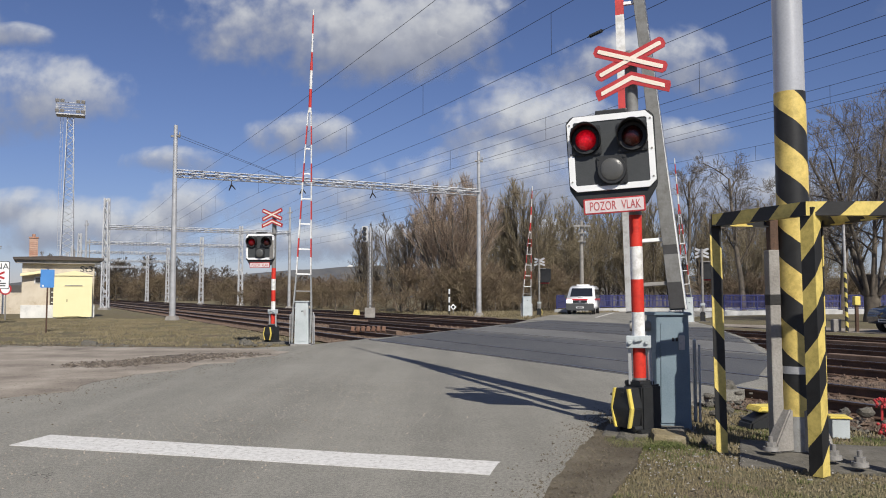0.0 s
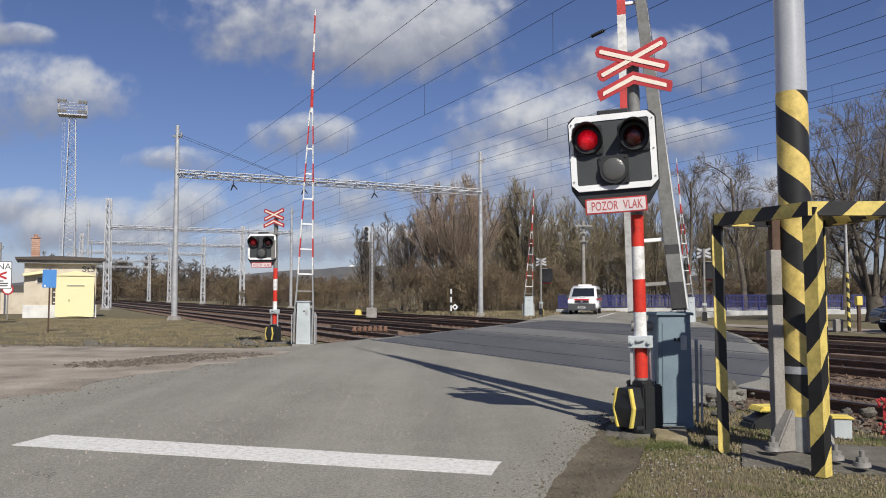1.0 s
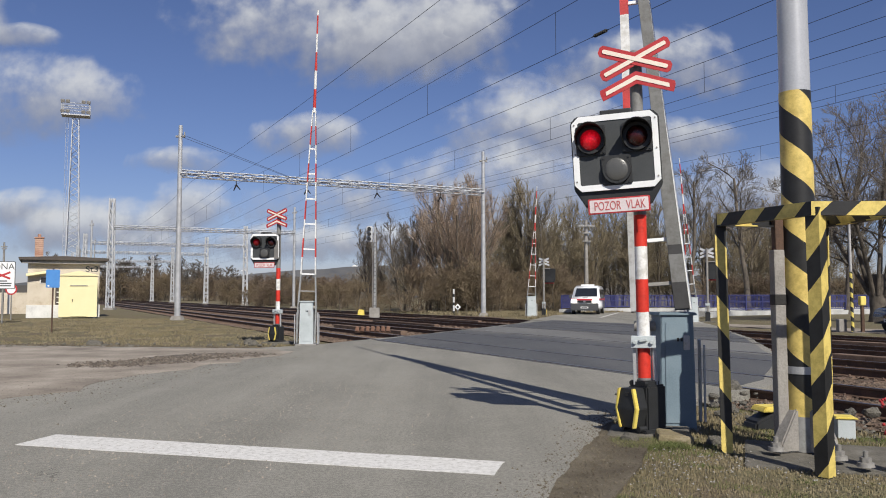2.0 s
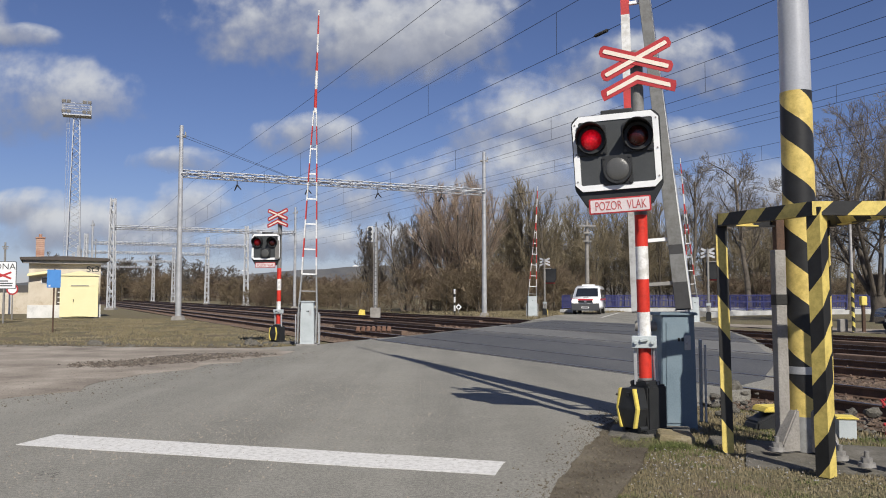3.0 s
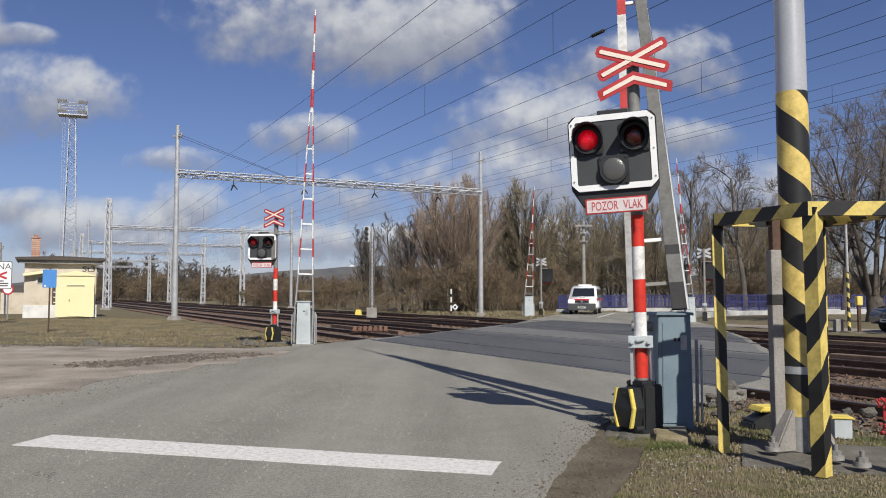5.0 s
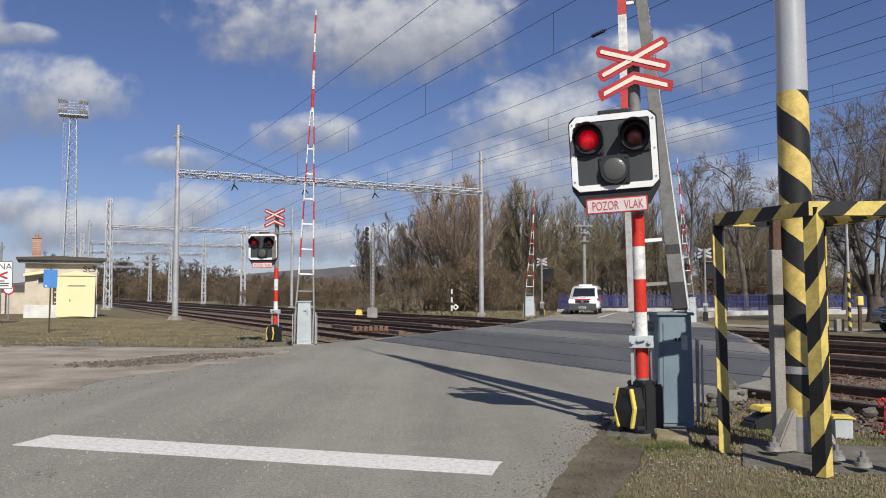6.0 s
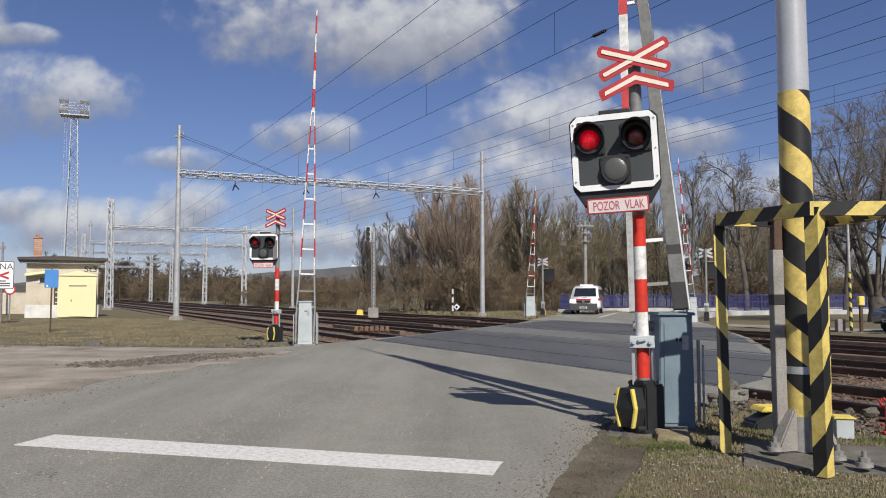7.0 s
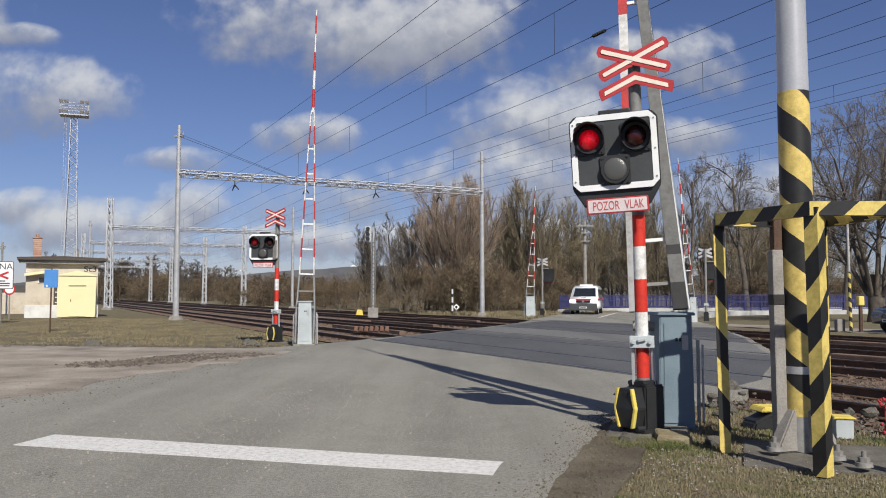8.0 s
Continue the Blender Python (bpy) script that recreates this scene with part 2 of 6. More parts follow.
# ---- building helpers ----
def cube(bm, size, at=(0, 0, 0), turn=None, bevel=0.0, slot=0):
    m = Matrix.Translation(at) @ (turn or Matrix.Identity(4)) @ Matrix.Diagonal((*size, 1))
    vs = bmesh.ops.create_cube(bm, size=1, matrix=m)["verts"]
    fs = {f for v in vs for f in v.link_faces}
    for f in fs:
        f.material_index = slot
    if bevel:
        es = list({e for v in vs for e in v.link_edges})
        out = bmesh.ops.bevel(bm, geom=es, offset=bevel, segments=2, affect="EDGES", profile=0.6)
        for f in out["faces"]:
            f.material_index = slot
    return bm


def rod(bm, p, q, r1, r2=None, sides=10, slot=0):
    p, q = Vector(p), Vector(q)
    d = q - p
    m = Matrix.Translation((p + q) / 2) @ d.to_track_quat("Z", "Y").to_matrix().to_4x4()
    vs = bmesh.ops.create_cone(bm, cap_ends=True, segments=sides, radius1=r1, radius2=r1 if r2 is None else r2, depth=d.length, matrix=m)["verts"]
    for f in {f for v in vs for f in v.link_faces}:
        f.material_index = slot
        if sides > 6 and len(f.verts) == 4:
            f.smooth = True
        else:
            for e in f.edges:
                e.smooth = False
    return bm


def prism(bm, outline, depth, m=None, slot=0, bevel=0.0):
    """An outline in x and z, thickened along +y by depth."""
    a = [bm.verts.new((x, 0, z)) for x, z in outline]
    b = [bm.verts.new((x, depth, z)) for x, z in outline]
    k = len(a)
    fs = [bm.faces.new(a), bm.faces.new(b[::-1])]
    for i in range(k):
        fs.append(bm.faces.new((a[i], b[i], b[(i + 1) % k], a[(i + 1) % k])))
    for f in fs:
        f.material_index = slot
    bmesh.ops.recalc_face_normals(bm, faces=fs)
    if bevel:
        es = list({e for v in a + b for e in v.link_edges})
        out = bmesh.ops.bevel(bm, geom=es, offset=bevel, segments=2, affect="EDGES")
        for f in out["faces"]:
            f.material_index = slot
        a, b = [v for v in a + b if v.is_valid] + list({v for f in out["faces"] for v in f.verts}), []
    if m is not None:
        bmesh.ops.transform(bm, matrix=m, verts=list(set(a + b)))
    return bm


def rounded(w, h, r, n=4, x=0.0, z=0.0):
    pts = []
    for cx, cz, a0 in ((w / 2 - r, h / 2 - r, 0), (-w / 2 + r, h / 2 - r, 90), (-w / 2 + r, -h / 2 + r, 180), (w / 2 - r, -h / 2 + r, 270)):
        for i in range(n + 1):
            a = radians(a0 + 90 * i / n)
            pts.append((x + cx + r * math.cos(a), z + cz + r * math.sin(a)))
    return pts


def B():
    return bmesh.new()


def mesh_of(name, bm, mats):
    me = bpy.data.meshes.new(name)
    bm.to_mesh(me)
    bm.free()
    for mt in (mats if isinstance(mats, (list, tuple)) else [mats]):
        me.materials.append(mt)
    return me


def part(name, bm, mats, parent, label="", m=None):
    ob = new(name, mesh_of(name, bm, mats))
    ob.parent = parent
    if m is not None:
        ob.matrix_basis = m
    if label:
        tagged(ob, label)
    return ob


def share(name, mesh, parent, m, label=""):
    ob = new(name, mesh)
    ob.parent, ob.matrix_basis = parent, m
    if label:
        tagged(ob, label)
    return ob


def thing(name, m, label, category, group="", kind=""):
    ob = new(name)
    ob.empty_display_size = 0.2
    ob.matrix_basis = m
    return tagged(ob, label, category, group, kind)


def solid(name, bm, mats, label="", category="", kind="", group="", m=None):
    ob = new(name, mesh_of(name, bm, mats))
    if m is not None:
        ob.matrix_basis = m
    return tagged(ob, label, category, group, kind)


def writing(text, size, mat, name, parent, m, label="", squeeze=1.0, bold=0.0):
    cu = bpy.data.curves.new(name, "FONT")
    cu.body, cu.size, cu.align_x, cu.align_y, cu.extrude, cu.offset = text, size, "CENTER", "CENTER", 0.0015, bold
    tmp = bpy.data.objects.new(name, cu)
    scene.collection.objects.link(tmp)
    me = bpy.data.meshes.new_from_object(tmp.evaluated_get(bpy.context.evaluated_depsgraph_get()))
    bpy.data.objects.remove(tmp)
    for v in me.vertices:
        v.co.x *= squeeze
    me.materials.clear()
    me.materials.append(mat)
    ob = new(name, me)
    ob.parent, ob.matrix_basis = parent, m
    if label:
        tagged(ob, label)
    return ob


# ---- ground plan: s runs across the tracks, t along them ----
TN, TD = Vector((0.8996, 0.4368)), Vector((-0.4368, 0.8996))


def st(s, t, z=0.0):
    p = TN * s + TD * t
    return Vector((p.x, p.y, z))


def ground_sheet():
    ss = [-2500, -600, -150, -60, -30, -15, -8, -4, -1, 1.5, 4, 6.2, 7.0, 7.5, 23.6, 24.2, 25.5, 28, 32, 40, 55, 80, 130, 300, 900, 3500]
    ts = [-3500, -900, -250, -90, -45, -25, -14, -8, -4, 0, 4, 8, 12, 16, 20, 24, 28, 33, 38, 44, 52, 62, 75, 95, 130, 200, 400, 1000, 3800]
    bm = B()
    rows = []
    for s in ss:
        row = []
        for t in ts:
            z = -0.02
            if 7.2 < s < 24:
                z = -0.34
            elif abs(s) < 60 and abs(t) < 90:
                z += 0.03 * (noise.noise((s * 0.3, t * 0.3, 1)) - 0.6)
            row.append(bm.verts.new(st(s, t, z)))
        rows.append(row)
    for i in range(len(ss) - 1):
        for j in range(len(ts) - 1):
            bm.faces.new((rows[i][j], rows[i + 1][j], rows[i + 1][j + 1], rows[i][j + 1])).smooth = True
    bmesh.ops.recalc_face_normals(bm, faces=bm.faces)
    return solid("ground", bm, earth, "dry spring grass and brown earth beside the railway", "ground", "structure")


ground_sheet()


def slab(name, pts, z0, z1, mat, label, category="road", wobble=0.0, step=0.0):
    """A flat slab on a ground outline; step: the outline is cut this fine and made uneven by wobble."""
    out = []
    for i, p in enumerate(pts):
        q = pts[(i + 1) % len(pts)]
        a, b = Vector(p), Vector(q)
        k = max(1, min(60, int((b - a).length / step))) if step else 1
        nrm = Vector((-(b - a).y, (b - a).x)).normalized()
        for j in range(k):
            c = a.lerp(b, j / k)
            wob = noise.noise((c.x * 1.7, c.y * 1.7, 3.3)) + 0.6 * noise.noise((c.x * 6.5, c.y * 6.5, 1.3)) + 0.2 * noise.noise((c.x * 15, c.y * 15, 2.3))
            out.append(c + nrm * wobble * wob)
    bm = B()
    vs = [bm.verts.new((p.x, p.y, z1)) for p in out]
    f = bm.faces.new(vs)
    if f.normal.z < 0:
        f.normal_flip()
    ex = bmesh.ops.extrude_face_region(bm, geom=[f])
    for v in ex["geom"]:
        if isinstance(v, bmesh.types.BMVert):
            v.co.z = z0
    bmesh.ops.recalc_face_normals(bm, faces=bm.faces)
    bmesh.ops.triangulate(bm, faces=[f for f in bm.faces if len(f.verts) > 4])
    return solid(name, bm, mat, label, category, "structure")


road_outline = [(-6.5, -16), (-2.05, -3), (0.62, 5.15), (1.38, 7.46), (1.75, 8.5), (3.4, 10.4), (4.6, 11.6), (6.6, 15.8), (9.0, 24), (11.6, 35.5), (12.4, 40), (14.5, 48), (18, 54.5),
                (24, 58.5), (42, 61), (42, 68), (23, 66.5), (14.6, 64), (9.8, 59), (7.2, 53.5), (4.6, 43), (3.4, 37.6), (-0.8, 26.6), (-2.2, 23.8), (-3.0, 21.9),
                (-3.6, 20.6), (-4.6, 19.7), (-11.4, 20.9), (-20, 22), (-60, 27), (-60, -16)]
slab("road", road_outline, -0.36, 0.0, asphalt, "worn light grey asphalt road over the level crossing", wobble=0.07, step=0.14)


def across(s0, s1, grow=0.0):
    """The stretch of road between two lines along the tracks."""
    def left(s):
        t = 21.9 + (s - 8.5) * 0.92 + grow
        return st(s, t).xy
    def right(s):
        t = float(np.interp(s, [7.6, 9.2, 12.8, 18.6, 25.9], [7.9, 8.4, 11.3, 17.7, 26.9])) + 0.25 - grow
        return st(s, t).xy
    return [right(s0 + (s1 - s0) * k / 4) for k in range(5)] + [left(s1), left((s0 + s1) / 2), left(s0)]


slab("crossing_surface_1", across(8.4, 13.6), 0.0, 0.006, asphalt_dark, "dark bituminous infill between the crossing rails", wobble=0.04, step=0.6)
slab("crossing_surface_2", across(13.7, 17.0), 0.0, 0.005, asphalt_mid, "grey patched asphalt between the tracks", wobble=0.04, step=0.6)
slab("crossing_surface_3", across(17.1, 23.6), 0.0, 0.006, asphalt_dark, "dark bituminous infill between the far rails", wobble=0.04, step=0.6)
slab("side_road", [(-3.9, 19.4), (-4.9, 19.4), (-11.4, 20.6), (-20, 21.6), (-58, 26), (-58, 2), (-20, 5.5), (-9, 8.0), (-5.6, 9.6), (-5.0, 10.9), (-4.9, 13.2), (-4.0, 15.6), (-3.4, 18.4)], 0.0, 0.006, gravel_road,
     "dusty gravel-strewn mouth of a side road", wobble=0.35, step=0.5)
slab("pothole_patch", [(-5.8, 14.6), (-5.2, 15.2), (-4.4, 16.4), (-3.9, 17.3), (-4.7, 18.0), (-5.8, 17.4), (-6.0, 16.0), (-6.3, 15.0)], 0.0, 0.016, broken_asphalt, "broken brown asphalt patch with loose stones",
     wobble=0.3, step=0.12)
slab("stop_line", [(-3.6, 6.96), (0.36, 5.79), (0.46, 6.26), (-3.5, 7.47)], 0.0, 0.004, white_paint, "broad white stop line painted on the asphalt", "road marking", wobble=0.012, step=0.05)
for a, b in (((9.05, 47.6), (13.0, 61.3)),):
    d = (Vector(b) - Vector(a)).normalized()
    nn = Vector((-d.y, d.x)) * 0.07
    slab("centre_line", [Vector(a) - nn, Vector(b) - nn, Vector(b) + nn, Vector(a) + nn], 0.0, 0.004, white_paint, "thin white centre line on the far road", "road marking", wobble=0.01, step=0.3)

SHOULDER = [(-1.2, 0.3), (0.25, 4.9), (1.1, 7.4), (1.6, 8.5), (1.84, 7.3), (1.46, 6.2), (0.95, 5.0), (-0.35, 1.0)]
slab("shoulder", SHOULDER, -0.1, -0.004, shoulder_mat, "dusty brown road shoulder with loose grit", wobble=0.04, step=0.3)

slab("far_lane", [st(24.9, -30).xy, st(28.4, -30).xy, st(28.6, 8).xy, st(28.2, 20).xy, st(27.4, 27.5).xy, st(25.4, 25.5).xy, st(25.0, 10).xy], -0.2, 0.004, gravel_road, "pale gravel lane beyond the tracks", wobble=0.2, step=0.5)

# ---- tracks ----
TRACKS = [9.3, 13.3, 17.6, 21.8]


def ballast_bed():
    bm = B()
    ss = np.linspace(7.3, 23.9, 56)
    ts = list(np.linspace(-18, 60, 150)) + [70, 85, 110, 150, 220, 400]
    rows = []
    for s in ss:
        row = []
        for t in ts:
            z = -0.16 + 0.05 * noise.noise((s * 2.1, t * 2.1, 0)) + 0.02 * noise.noise((s * 7, t * 7, 5))
            if s < 7.4 or s > 23.8:
                z = -0.06
            row.append(bm.verts.new(st(s, t, z)))
        rows.append(row)
    for i in range(len(ss) - 1):
        for j in range(len(ts) - 1):
            c = st((ss[i] + ss[i + 1]) / 2, (ts[j] + ts[j + 1]) / 2)
            bm.faces.new((rows[i][j], rows[i + 1][j], rows[i + 1][j + 1], rows[i][j + 1])).smooth = True
    bmesh.ops.recalc_face_normals(bm, faces=bm.faces)
    solid("ballast", bm, ballast_mat, "rust-brown track ballast between the rails", "ballast", "structure")


ballast_bed()


def railway_tracks():
    prof = [(-0.07, 0), (0.07, 0), (0.07, 0.012), (0.012, 0.03), (0.012, 0.115), (0.034, 0.125), (0.034, 0.15), (-0.034, 0.15), (-0.034, 0.125), (-0.012, 0.115), (-0.012, 0.03), (-0.07, 0.012)]
    turn = Matrix(((TN.x, TD.x, 0, 0), (TN.y, TD.y, 0, 0), (0, 0, 1, 0), (0, 0, 0, 1)))
    bm = B()
    prism(bm, prof, 520)
    bm.faces.ensure_lookup_table()
    for f in bm.faces:
        if f.calc_center_median().z > 0.1495:
            f.material_index = 1
    rail_mesh = mesh_of("rail", bm, [rail_side, rail_top])
    bm = B()
    cube(bm, (2.5, 0.24, 0.16), (0, 0, -0.08), bevel=0.012)
    for x in (-0.75, 0.75):
        cube(bm, (0.34, 0.16, 0.02), (x, 0, 0.008))
        for k in (-0.11, 0.11):
            rod(bm, (x + k, 0, 0), (x + k, 0, 0.05), 0.018, sides=6)
    sleeper_mesh = mesh_of("sleeper", bm, sleeper_mat)
    for k, s in enumerate(TRACKS):
        tr = thing("railway_track", Matrix.Identity(4), "rusty railway track with worn rails on brown ballast", "railway track", "tracks over the crossing", "structure")
        for g in (-0.755, 0.755):
            share("rail", rail_mesh, tr, Matrix.Translation(st(s + g, -60, -0.138)) @ turn)
        lo = (s - 8.27) * 1.04 + 7.6
        hi = (s - 8.5) * 0.92 + 22.8
        tt = -12.0
        while tt < 92:
            if tt < lo or tt > hi:
                share("sleeper", sleeper_mesh, tr, Matrix.Translation(st(s, tt, -0.14)) @ turn)
            tt += 0.62
    # guard timbers and check rails that lie beside the rails by the crossing
    bm = B()
    cube(bm, (0.22, 7.5, 0.16), (0, 0, 0), bevel=0.02)
    beam_mesh = mesh_of("track_beam", bm, sleeper_mat)
    for s, t in ((11.4, 2.0), (11.4, 30.5), (15.3, 36), (19.6, 40), (23.2, 44), (15.3, 8.5), (19.8, 13)):
        share("track_beam", beam_mesh, None, Matrix.Translation(st(s, t, -0.06)) @ turn)
    for ob in [o for o in scene.objects if o.name.startswith("track_beam")]:
        tagged(ob, "dark rusty steel beam lying between the tracks", "track beam", "beams between tracks")


railway_tracks()


# ---- crossing signal ----
def signal_board(root, x, z, roll, yoff, yaw, lit):
    m0 = pose(x, yoff, z, 0, 0, yaw) @ pose(0, 0, 0, 0, roll, 0) @ Matrix.Diagonal((0.97, 1, 0.985, 1))
    bm = B()
    prism(bm, [(-0.415, 0.31), (-0.36, 0.368), (0.36, 0.368), (0.415, 0.31), (0.41, -0.33), (0.3, -0.51), (-0.3, -0.51), (-0.41, -0.33)], 0.07, Matrix.Translation((0, 0.02, 0)), bevel=0.01)
    cube(bm, (0.3, 0.1, 0.05), (0.02, 0.09, 0.385), bevel=0.012)
    board = part("backing_board", bm, black_plastic, root, "black signal backing board", m0)
    bm = B()
    w, h = 0.80, 0.71
    outer, inner = rounded(w, h, 0.065, 1), rounded(w - 0.112, h - 0.112, 0.012, 1)
    o1 = [bm.verts.new((a, -0.012, b)) for a, b in outer]
    i1 = [bm.verts.new((a, -0.012, b)) for a, b in inner]
    o2 = [bm.verts.new((a, 0.02, b)) for a, b in outer]
    i2 = [bm.verts.new((a, 0.02, b)) for a, b in inner]
    k = len(outer)
    for i in range(k):
        j = (i + 1) % k
        bm.faces.new((o1[i], o1[j], i1[j], i1[i])), bm.faces.new((o1[i], o2[i], o2[j], o1[j])), bm.faces.new((i1[i], i1[j], i2[j], i2[i]))
        bm.faces.new((o2[i], i2[i], i2[j], o2[j]))
    bmesh.ops.recalc_face_normals(bm, faces=bm.faces)
    border = part("border", bm, white_sheet, board, "white rounded border")
    bolt = mesh_of("bolt", rod(B(), (0, -0.012, 0), (0, -0.019, 0), 0.009, sides=6), old_steel)
    for bx, bz in ((-0.376, 0.28), (0.376, 0.28), (-0.376, 0.0), (0.376, 0.0), (-0.376, -0.26), (0.376, -0.26)):
        share("bolt", bolt, border, pose(bx, 0, bz))
    bm = B()
    prism(bm, rounded(0.7, 0.61, 0.03), 0.014, Matrix.Translation((0, -0.004, 0)))
    part("face_plate", bm, board_grey, board)
    lamps = []
    for lx, lz, red in ((-0.225, 0.12, True), (0.205, 0.12, True), (0.0, -0.175, False)):
        bm = B()
        prism(bm, rounded(0.28, 0.28, 0.02), 0.02, Matrix.Translation((lx, -0.024, lz)), bevel=0.004)
        rod(bm, (lx, -0.02, lz), (lx, -0.06, lz), 0.135, 0.13, sides=28)
        for cx, cz in ((-0.115, -0.115), (0.115, 0.115), (-0.115, 0.115), (0.115, -0.115)):
            rod(bm, (lx + cx, -0.02, lz + cz), (lx + cx, -0.032, lz + cz), 0.011, sides=8)
        part("lamp_housing", bm, black_plastic, board)
        if red:
            # hood: a visor over the upper part of the lens
            bm = B()
            n, r, th = 22, 0.142, 0.007
            rings = []
            for i in range(n + 1):
                a = radians(-38 + 256 * i / n)
                reach = 0.05 + 0.17 * max(0.0, math.sin((a + radians(38)) / radians(256) * math.pi)) ** 0.6
                rings.append([bm.verts.new((lx + q * math.cos(a), y, lz + q * math.sin(a))) for q, y in ((r, -0.02), (r, -reach), (r - th, -reach), (r - th, -0.02))])
            for a, b in zip(rings, rings[1:]):
                for i in range(4):
                    bm.faces.new((a[i], b[i], b[(i + 1) % 4], a[(i + 1) % 4]))
            bm.faces.new(rings[0]), bm.faces.new(rings[-1][::-1])
            bmesh.ops.recalc_face_normals(bm, faces=bm.faces)
            for f in bm.faces:
                f.smooth = True
            part("hood", bm, black_plastic, board)
            # lamp insert: a drum with a lit and an unlit face, which turns round its upright axis
            bm = B()
            bmesh.ops.create_uvsphere(bm, u_segments=32, v_segments=16, radius=0.1)
            for f in bm.faces:
                f.smooth = True
                f.material_index = 1 if f.calc_center_median().y > 0 else 0
            for v in bm.verts:
                v.co.y *= 0.75
            insert = part("lamp_insert", bm, [lit, lens_off], board, "red lamp insert flashing in turn", pose(lx, -0.045, lz))
            lamps.append(insert)
        else:
            bm = B()
            bmesh.ops.create_uvsphere(bm, u_segments=32, v_segments=16, radius=0.108)
            for v in bm.verts:
                v.co.y = v.co.y * 0.2
            for f in bm.faces:
                f.smooth = True
            bmesh.ops.translate(bm, vec=(lx, -0.058, lz), verts=bm.verts)
            part("clear_lens", bm, lens_clear, board, "dull clear unlit lens")
    return board, lamps


def crossbuck(root, m):
    def grey_back(bm):
        for f in bm.faces:
            f.normal_update()
            f.material_index = 1 if f.normal.y > 0.5 else 0
        return bm
    bm = B()
    def arm(bm, inset, y, depth, slot):
        for a in (22, -22):
            L, W = 0.345 - inset, 0.055 - inset
            t = Matrix.Translation((0, y, 0.0)) @ pose(0, 0, 0, 0, -a, 0)
            prism(bm, [(-L, -W * 0.5), (-L + W * 0.45, -W), (L - W * 0.45, -W), (L, -W * 0.5), (L, W * 0.5), (L - W * 0.45, W), (-L + W * 0.45, W), (-L, W * 0.5)], depth, t, slot)
            y -= 0.004
    arm(bm, 0.0, 0.0, 0.012, 0)
    cross = part("warning_cross", grey_back(bm), [red_reflex, pale_steel], root, "red and cream level crossing cross", m)
    bm = B()
    arm(bm, 0.036, -0.0065, 0.006, 0)
    part("cross_stripe", bm, cream_reflex, cross)
    bm = B()
    for sx in (1, -1):
        t = Matrix.Translation((0, 0, -0.175))
        c, s = math.cos(radians(22)), math.sin(radians(22))
        L, W = 0.345, 0.055
        prism(bm, [(0, -W / c), (sx * L * c, -L * s - W * c), (sx * (L * c + W * s), -L * s + W * 0.2), (sx * (L * c + W * s), -L * s + W * 0.9), (0, W / c)], 0.012, t)
    chev = part("warning_chevron", grey_back(bm), [red_reflex, pale_steel], cross, "red and cream half cross")
    bm = B()
    for sx in (1, -1):
        t = Matrix.Translation((0, -0.004, -0.175))
        c, s = math.cos(radians(22)), math.sin(radians(22))
        L, W = 0.31, 0.02
        prism(bm, [(0, -W / c), (sx * L * c, -L * s - W * c), (sx * L * c, -L * s + W), (0, W / c)], 0.003, t)
    part("chevron_stripe", bm, cream_reflex, chev)


pole_stripes = striped("red_white_bands", (0.6, 0.035, 0.02), (0.74, 0.74, 0.73), 0.605, 0.5, 0.5, below=(0.5, (0.2, 0.2, 0.2)), top=(2.0, (0.2, 0.2, 0.195)))


